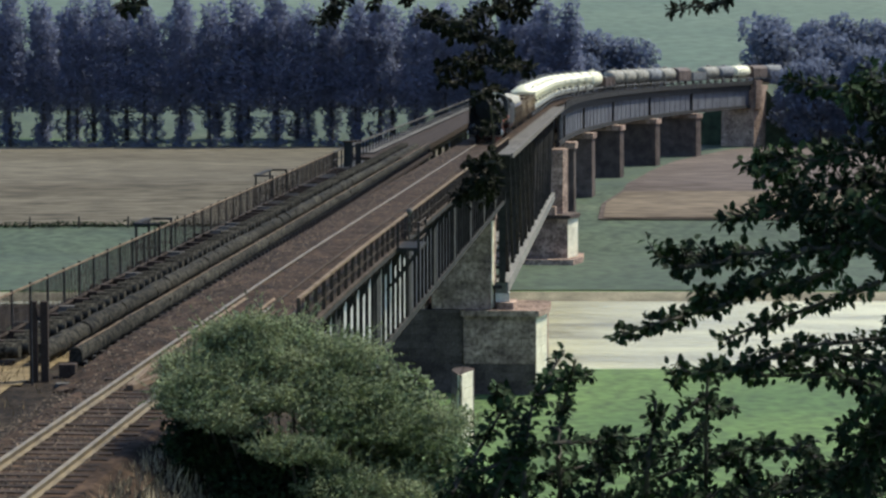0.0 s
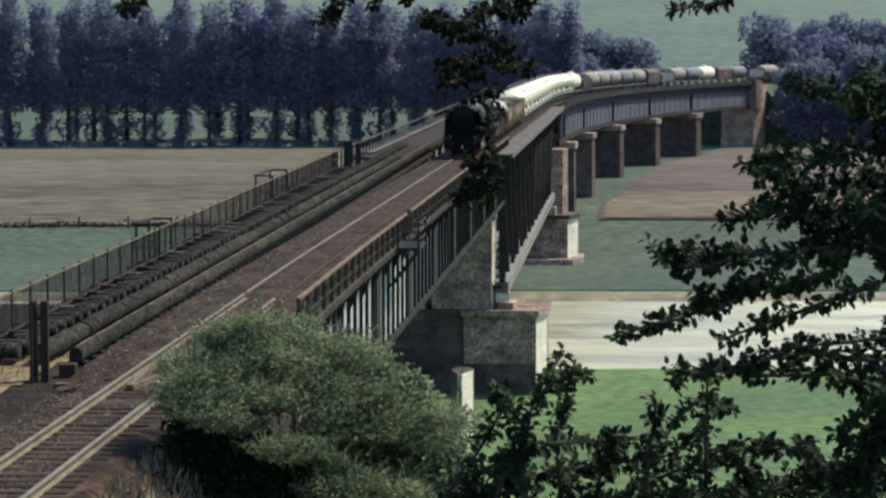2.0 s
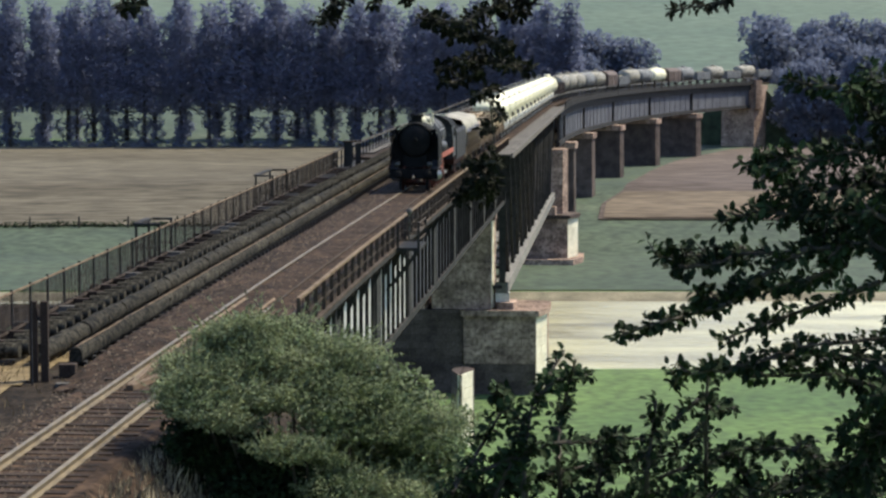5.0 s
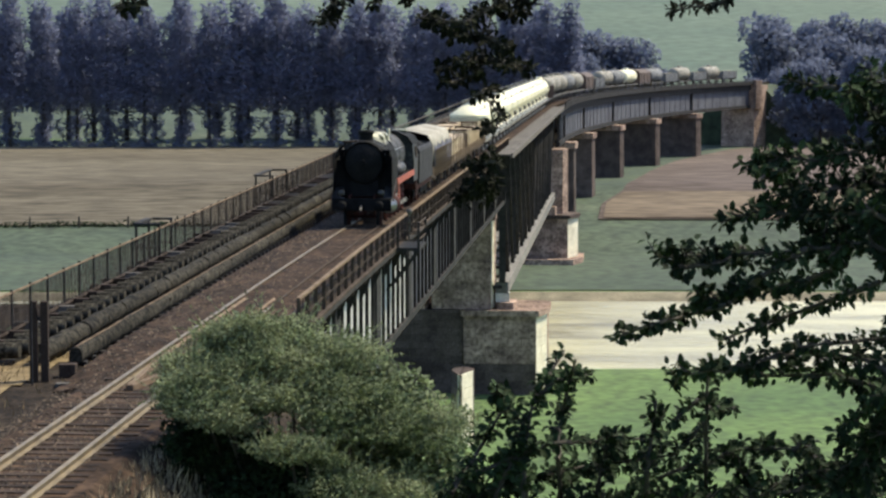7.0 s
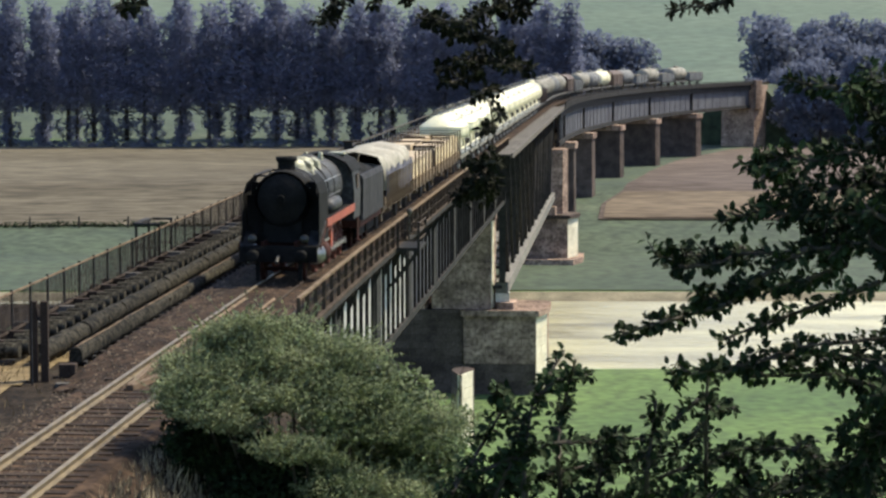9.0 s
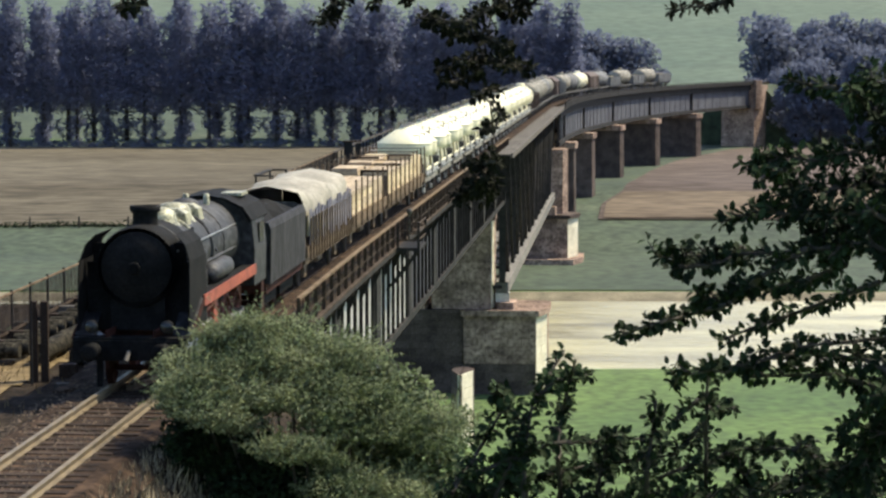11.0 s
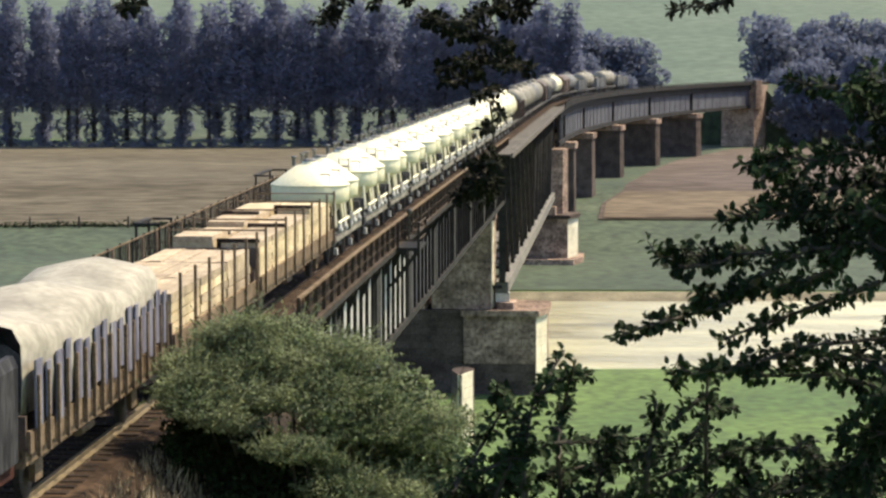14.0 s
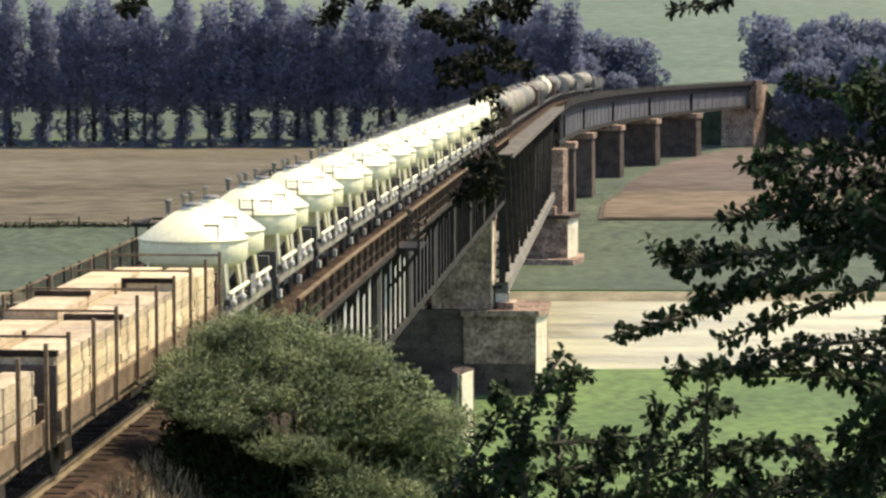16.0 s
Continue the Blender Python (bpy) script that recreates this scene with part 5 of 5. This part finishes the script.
def distant_trees():
    rnd = random.Random(3)
    pops = [poplar(s, 33) for s in (1, 2, 3, 4)]
    i = 0
    x = -104.0
    while x < 30:
        y = 531 + rnd.uniform(-3, 3)
        z = ground_z(x, y)
        m = Matrix.Translation((x, y, z)) @ Matrix.Rotation(rnd.uniform(0, 6.28), 4, "Z") @ Matrix.Diagonal((rnd.uniform(.95, 1.25), rnd.uniform(.95, 1.25), rnd.uniform(.9, 1.06), 1))
        if i < 4:
            pops[i].matrix_basis = m
        else:
            o = copy_thing(pops[i % 4], Matrix())
            o.matrix_basis = m
        i += 1
        x += rnd.uniform(5.2, 8.5)
    for row, (y, x0, x1, d) in enumerate(((560, -112, 34, 7),)):
        x = x0
        while x < x1:
            o = copy_thing(pops[rnd.randrange(4)], Matrix())
            o.matrix_basis = Matrix.Translation((x, y + rnd.uniform(-6, 6), ground_z(x, y))) @ Matrix.Rotation(rnd.uniform(0, 6.28), 4, "Z") @ Matrix.Diagonal((1.3, 1.3, rnd.uniform(.85, .98), 1))
            x += rnd.uniform(.8, 1.2) * d
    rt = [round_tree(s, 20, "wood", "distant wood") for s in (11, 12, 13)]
    spots = [(602, 22 + i * 5.5, 1.2 + .2 * (i % 2)) for i in range(6)] + [(575, 30 + i * 6, 1.0) for i in range(3)]
    spots += [(548, 74 + i * 5, .8 + .2 * (i % 3 == 1)) for i in range(9)] + [(572, 80 + i * 6, 1.2 + .25 * (i % 3 == 0)) for i in range(8)] + [(610, 88 + i * 8, 1.5) for i in range(6)] + [(538, 75 + i * 4, .5) for i in range(10)] + [(527, 80 + i * 5, .95 + .15 * (i % 2)) for i in range(6)]
    for k, (y, x, sc) in enumerate(spots):
        o = rt[k] if k < 3 else copy_thing(rt[k % 3], Matrix())
        x += rnd.uniform(-2, 2)
        o.matrix_basis = Matrix.Translation((x, y, ground_z(x, y) - .5)) @ Matrix.Rotation(rnd.uniform(0, 6.28), 4, "Z") @ Matrix.Diagonal((sc, sc, sc * rnd.uniform(.9, 1.1), 1))
    hm = Mesh()
    x = -110.0
    while x < 30:
        y = 529.5 + rnd.uniform(-1, 1)
        leaf_cloud(hm, rnd, [((x, y, ground_z(x, y) + .6), (rnd.uniform(1, 3), 1, rnd.uniform(.5, 1.6)))], 120, .35)
        x += rnd.uniform(1.5, 3.5)
    hd = Mesh()
    x = -85.0
    while x < -12:
        leaf_cloud(hd, rnd, [((x, 353.2, ground_z(x, 353.2) + .45), (rnd.uniform(.8, 1.6), .5, rnd.uniform(.4, .8)))], 60, .2)
        x += rnd.uniform(.8, 1.6)
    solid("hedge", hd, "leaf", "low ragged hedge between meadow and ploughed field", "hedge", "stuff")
    for i in range(9):
        q = -78 + i * 7.5
        solid("fence_post", Mesh().box(q - .12, q + .12, 352.2, 352.44, ground_z(q, 352.3) - .3, ground_z(q, 352.3) + 1.9), "bark", "weathered wooden post along the hedge", "post", "", "field fence posts")
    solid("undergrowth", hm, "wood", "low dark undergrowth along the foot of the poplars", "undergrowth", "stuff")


def bush():
    rnd = random.Random(21)
    b = thing("bush", "dense feathery green bush beside the track", "bush")
    crest = [(-6.1, 1.5), (-5.5, 2.45), (-4.8, 2.75), (-3.8, 2.85), (-2.8, 2.6), (-1.8, 2.2), (-.8, 1.7), (0.0, 1.2), (.5, .6), (.7, -.6)]

    def crest_z(x):
        for (x0, z0), (x1, z1) in zip(crest, crest[1:]):
            if x <= x1:
                return z0 + (z1 - z0) * max(0, x - x0) / (x1 - x0)
        return -1.0
    lumps = []
    for i in range(150):
        x = rnd.uniform(-5.9, .6)
        top = crest_z(x)
        depth = rnd.random()
        r = rnd.uniform(.32, .62)
        low = .75 - .35 * (x + 6.1) if x < -2.6 else (-1.4 if x < -1.9 else -4.0)
        z = top - r * .8 - depth * (top - r - low)
        y = 51.6 - 2.2 * depth + rnd.uniform(-.4, .4)
        if noise.noise((x * .8, z * 1.1, 7)) > -.16:
            lumps.append(((x, y, z), (r * 1.45, r * 1.1, r * .58)))
    st = Mesh()
    for i in range(12):
        c = lumps[i * 7][0]
        st.tube((-2.9 + rnd.uniform(-.6, .6), 52.0 + rnd.uniform(-.4, .4), -8.8), (c[0] * .5 - 1.5, 51.8, -3.0), .11, .07, 6, False)
        st.tube((c[0] * .5 - 1.5, 51.8, -3.0), c, .07, .02, 6, False)
    tagged(part("stem", st, "bark", b), kind="stuff")
    cr = Mesh()
    leaf_cloud(cr, rnd, lumps, 125000, .037, shell=.4)
    for c, r in lumps:
        for k in range(13):
            d = Vector((rnd.gauss(.3, .5), rnd.gauss(-.3, .5), rnd.gauss(.5, .4))).normalized()
            p = Vector((c[0] + d.x * r[0], c[1] + d.y * r[1], c[2] + d.z * r[2]))
            e = d * rnd.uniform(.16, .36) * rnd.choice((1, 1, 1.9))
            for q in range(9):
                o = p + e * (q / 8)
                u = (d + Vector((rnd.gauss(0, .7), rnd.gauss(0, .7), rnd.gauss(0, .7)))).normalized() * rnd.uniform(.03, .065)
                v = u.cross(Vector((rnd.gauss(0, 1), rnd.gauss(0, 1), rnd.gauss(0, 1)))).normalized() * u.length * .4
                k0 = len(cr.v)
                cr.v += [tuple(o - u), tuple(o + v), tuple(o + u), tuple(o - v)]
                cr.f.append((k0, k0 + 1, k0 + 2, k0 + 3))
                cr.smooth.append(False)
    leaf_cloud(cr, rnd, [((x, 52.7, crest_z(x) - 2.6), (1.0, .7, 2.1)) for x in (-2.6, -2, -1.4, -.7, -.1)] + [((x, 52.8, crest_z(x) - 1.2), (.8, .6, .75)) for x in (-5, -4.2, -3.4, -2.6, -1.8, -1)], 15000, .09, shell=.2)
    tagged(part("foliage", cr, "bush", b), kind="stuff")
    # Dark leaves added in the hollow to stand for the bush's deep shade.
    th = thing("shrub", "dark leaf fill standing in for shade under the bush", "shrub")
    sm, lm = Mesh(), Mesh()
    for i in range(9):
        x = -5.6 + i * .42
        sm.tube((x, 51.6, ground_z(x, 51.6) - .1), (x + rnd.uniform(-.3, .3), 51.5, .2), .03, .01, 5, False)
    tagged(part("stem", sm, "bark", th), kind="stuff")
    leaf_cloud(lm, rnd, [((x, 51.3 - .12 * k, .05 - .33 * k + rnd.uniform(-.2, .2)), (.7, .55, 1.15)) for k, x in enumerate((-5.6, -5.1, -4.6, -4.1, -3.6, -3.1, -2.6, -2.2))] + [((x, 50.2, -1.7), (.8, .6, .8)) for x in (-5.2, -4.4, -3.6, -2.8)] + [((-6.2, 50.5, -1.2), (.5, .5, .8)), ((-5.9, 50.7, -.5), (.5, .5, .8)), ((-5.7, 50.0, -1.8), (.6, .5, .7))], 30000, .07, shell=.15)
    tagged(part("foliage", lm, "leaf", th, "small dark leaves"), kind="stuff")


def dry_tufts():
    rnd = random.Random(8)
    m = Mesh()
    for i in range(2600):
        x, y = rnd.uniform(-15.5, -9.6), rnd.uniform(46, 67.5)
        if noise.noise((x * .5, y * .4, 3)) * 1.5 + x + 11.1 - .06 * (y - 60) > 0 and rnd.random() > .12:
            continue
        z = ground_z(x, y)
        h, a = rnd.uniform(.12, .42), rnd.uniform(0, 6.28)
        dx, dy = math.cos(a) * .02, math.sin(a) * .02
        lx, ly = rnd.gauss(0, .1), rnd.gauss(0, .1)
        m.add([(x - dx, y - dy, z), (x + dx, y + dy, z), (x + lx, y + ly, z + h)], [(0, 1, 2)])
    solid("dry_grass", m, "dry", "tufts of dry yellow grass at the bridge end", "grass", "stuff")
    w = Mesh()
    for i in range(9000):
        s, lat = rnd.uniform(34, 60), 1.75 + 4 * rnd.random() ** 1.3
        p = on_line(s, lat)
        z = ground_z(p.x, p.y)
        h, a = rnd.uniform(.08, .4), rnd.uniform(0, 6.28)
        dx, dy = math.cos(a) * .03, math.sin(a) * .03
        w.add([(p.x - dx, p.y - dy, z), (p.x + dx, p.y + dy, z), (p.x + rnd.gauss(0, .08), p.y + rnd.gauss(0, .08), z + h)], [(0, 1, 2)])
    solid("weeds", w, "weed", "low dead weeds on the stony slope", "weeds", "stuff")


def slope(a, b, d):
    """A place d metres out on the line of slopes a to the right and b down from the eye."""
    return Vector((a * d, d, EYE - b * d))


def sprig(st, lv, rnd, a, b, leaf, n, droop=0.1, side=1.0):
    """A thin twig from a to b with leaves on both sides."""
    a, b = Vector(a), Vector(b)
    L = (b - a).length
    prev = a
    pts = []
    for i in range(1, 7):
        f = i / 6
        p = a.lerp(b, f) + Vector((rnd.gauss(0, .02), rnd.gauss(0, .03), rnd.gauss(0, .02) - droop * L * f * f * .3)) * min(1, L)
        st.tube(prev, p, .006 * (1.25 - f), .006 * (1.05 - f) + .0012, 5, False)
        pts.append((prev, p))
        prev = p
    for k in range(n):
        f = (k + rnd.random()) / n
        q = min(5, int(f * 6))
        p = pts[q][0].lerp(pts[q][1], f * 6 - q)
        d = (pts[q][1] - pts[q][0]).normalized()
        sd = d.cross(Vector((0, 1, 0)))
        if sd.length < .1:
            sd = Vector((1, 0, 0))
        sd.normalize()
        u = (d * rnd.uniform(.2, .9) + sd * rnd.choice((-1, 1)) * rnd.uniform(.4, 1) + Vector((0, rnd.gauss(0, .5), rnd.gauss(-.1, .2)))).normalized()
        nrm = Vector((rnd.gauss(0, .3), rnd.gauss(-.45, .35), rnd.gauss(.9, .3))).normalized()
        v = u.cross(nrm)
        if v.length < .1:
            continue
        v.normalize()
        nn = v.cross(u)
        s = leaf * rnd.uniform(.6, 1.2)
        p = p + u * s * .25
        c = nn * s * .1
        k0 = len(lv.v)
        lv.v += [tuple(p), tuple(p + u * s * .3 + v * s * .27 + c), tuple(p + u * s * .7 + v * s * .24 + c), tuple(p + u * s - c), tuple(p + u * s * .7 - v * s * .24 + c), tuple(p + u * s * .3 - v * s * .27 + c), tuple(p + u * s * .5)]
        lv.f += [(k0, k0 + 1, k0 + 2, k0 + 6), (k0 + 6, k0 + 2, k0 + 3), (k0 + 6, k0 + 3, k0 + 4), (k0, k0 + 6, k0 + 4, k0 + 5)]
        lv.smooth += [True] * 4


def branch(label, depth, limbs, leaf, seed, dens, thick=.012, material="leaf"):
    """A leafy branch: limbs are polylines of slopes; twigs grow from them."""
    rnd = random.Random(seed)
    t = thing("leafy_branch", label, "branch", "branches close to the camera")
    st, lv = Mesh(), Mesh()
    for pts, n, spread in limbs:
        P = [slope(a, b, depth + rnd.uniform(-.3, .3)) for a, b in pts]
        for i in range(len(P) - 1):
            st.tube(P[i], P[i + 1], thick * (1 - .7 * i / len(P)), thick * (1 - .7 * (i + 1) / len(P)), 6, False)
            d = P[i + 1] - P[i]
            if n > 5:
                sprig(st, lv, rnd, P[i], P[i + 1], leaf, max(2, int(d.length * dens)), 0)
        for k in range(n):
            f = rnd.random() * (len(P) - 1)
            i = min(int(f), len(P) - 2)
            p = P[i].lerp(P[i + 1], f - i)
            d = (P[i + 1] - P[i]).normalized()
            sd = d.cross(Vector((0, 1, 0))).normalized() * rnd.choice((-1, 1))
            L = spread * rnd.uniform(.5, 1.2)
            e = p + (d * rnd.uniform(.3, 1) + sd * rnd.uniform(.2, .9) + Vector((0, rnd.gauss(0, .6), 0))).normalized() * L
            sprig(st, lv, rnd, p, e, leaf, max(3, int(L * dens)), .3)
    tagged(part("twig", st, "bark", t), kind="stuff")
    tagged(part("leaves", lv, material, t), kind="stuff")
    return t


def at(x, y):
    """Slopes to the right and down from the eye."""
    return ((x - 784) / 4100, (y - 80) / 4100)


def near_branches():
    branch("dense leafy branches reaching in, dark against the river", 9.0, [
        ([at(1640, 480), at(1540, 430), at(1420, 445), at(1290, 450), at(1165, 455)], 44, .075),
        ([at(1640, 420), at(1540, 375), at(1430, 380), at(1340, 375), at(1275, 392)], 46, .07),
        ([at(1640, 350), at(1540, 320), at(1440, 340), at(1375, 345)], 50, .1),
        ([at(1640, 300), at(1540, 260), at(1450, 285), at(1390, 275), at(1320, 300)], 44, .07),
        ([at(1390, 300), at(1360, 310), at(1340, 320)], 6, .03),
        ([at(1650, 280), at(1580, 220), at(1530, 180), at(1500, 160)], 40, .09),
        ([at(1660, 200), at(1590, 150), at(1540, 145)], 24, .08),
        ([at(1480, 155), at(1440, 152), at(1395, 140)], 9, .035),
        ([at(1340, 500), at(1290, 540), at(1215, 560), at(1150, 578), at(1085, 602)], 18, .035),
        ([at(1430, 440), at(1350, 490), at(1290, 530), at(1235, 530)], 34, .06),
        ([at(1320, 440), at(1260, 470), at(1190, 475)], 20, .04),
        ([at(1560, 500), at(1480, 530), at(1400, 560), at(1340, 580), at(1275, 606)], 22, .04),
        ([at(1500, 470), at(1420, 500), at(1340, 515)], 22, .05),
        ([at(1640, 610), at(1570, 600), at(1480, 610), at(1420, 615)], 9, .04),
        ([at(1650, 700), at(1540, 640), at(1420, 625), at(1310, 650), at(1195, 670)], 52, .06),
        ([at(1650, 760), at(1560, 690), at(1480, 665), at(1330, 670)], 38, .06),
        ([at(1680, 420), at(1600, 560), at(1575, 720), at(1555, 900)], 60, .1),
        ([at(1680, 700), at(1590, 760), at(1530, 810), at(1490, 900)], 70, .1),
        ([at(1680, 640), at(1590, 690), at(1530, 740), at(1500, 780)], 34, .06),
        ([at(1680, 200), at(1600, 320), at(1560, 440)], 70, .12),
        ([at(1680, 330), at(1600, 380), at(1510, 400), at(1440, 410)], 40, .09),
    ], .042, 31, 150)
    branch("leafy shoots rising against the meadow", 10.0, [
        ([at(930, 960), at(930, 800), at(945, 710), at(1000, 625)], 24, .06),
        ([at(945, 715), at(985, 675), at(1050, 665)], 14, .035),
        ([at(1000, 960), at(990, 820), at(995, 740), at(1020, 640)], 20, .05),
        ([at(930, 760), at(890, 710), at(880, 690)], 12, .05),
        ([at(1150, 980), at(1150, 840), at(1165, 712)], 26, .06),
        ([at(1255, 980), at(1255, 820), at(1256, 665)], 10, .035),
        ([at(1255, 725), at(1305, 725)], 9, .03),
        ([at(1255, 700), at(1200, 745)], 8, .03),
        ([at(1255, 745), at(1220, 790)], 10, .04),
        ([at(780, 980), at(800, 880), at(850, 800), at(890, 730)], 24, .07),
        ([at(860, 980), at(880, 880), at(930, 780)], 24, .07),
        ([at(1050, 980), at(1060, 880), at(1080, 775)], 24, .07),
        ([at(1350, 980), at(1340, 900), at(1310, 810)], 26, .08),
        ([at(740, 930), at(850, 840), at(980, 790), at(1180, 780)], 52, .06),
        ([at(760, 930), at(900, 860), at(1050, 830), at(1200, 810)], 56, .08),
        ([at(1000, 930), at(1200, 840), at(1320, 800), at(1420, 800)], 40, .05),
        ([at(1100, 930), at(1250, 890), at(1400, 860), at(1540, 820)], 56, .08),
        ([at(760, 980), at(1000, 900), at(1300, 890), at(1560, 860)], 84, .09),
        ([at(740, 960), at(900, 930), at(1200, 930), at(1500, 930)], 80, .09),
        ([at(1500, 920), at(1460, 830), at(1430, 790)], 14, .05),
    ], .042, 32, 150)
    branch("leafy spray hanging over the view", 9.5, [
        ([at(905, -60), at(872, 10), at(857, 90), at(855, 165)], 4, .015),
        ([at(871, 12), at(820, 38), at(775, 38), at(742, 34)], 34, .035),
        ([at(855, 25), at(825, 45), at(790, 50)], 24, .03),
        ([at(866, 55), at(835, 62), at(795, 68)], 16, .02),
        ([at(872, 8), at(905, 25), at(925, 10), at(940, -10)], 34, .045),
        ([at(860, 65), at(885, 78), at(900, 92)], 10, .022),
        ([at(857, 97), at(830, 106), at(795, 118), at(772, 121)], 18, .018),
        ([at(857, 100), at(890, 112), at(920, 120), at(942, 122)], 26, .022),
        ([at(855, 125), at(830, 135), at(800, 145), at(778, 143)], 16, .015),
        ([at(855, 158), at(885, 163)], 8, .012),
        ([at(855, 160), at(835, 172)], 6, .012),
        ([at(855, 165), at(868, 185), at(874, 240), at(868, 275)], 4, .015),
        ([at(874, 190), at(888, 205)], 6, .015),
        ([at(874, 222), at(850, 226)], 6, .014),
        ([at(868, 272), at(878, 285), at(850, 290), at(826, 288)], 18, .022),
        ([at(868, 285), at(855, 310), at(840, 335), at(815, 350)], 46, .04),
        ([at(870, 300), at(870, 330), at(860, 355)], 24, .035),
        ([at(650, -50), at(600, 10), at(570, 40)], 30, .05),
        ([at(680, -40), at(660, 10)], 14, .035),
        ([at(740, -30), at(715, 8)], 8, .03),
        ([at(270, -40), at(250, 5), at(215, 18)], 22, .035),
        ([at(1330, -40), at(1270, 5), at(1180, 22)], 18, .03),
    ], .034, 33, 150, .0045, "shadeleaf")


land()
track()
near_span()
main_span()
far_span()
piers()
old_half()
WHEELS, RODS = build_train()
distant_trees()
bush()
dry_tufts()
near_branches()
motions(WHEELS, RODS)
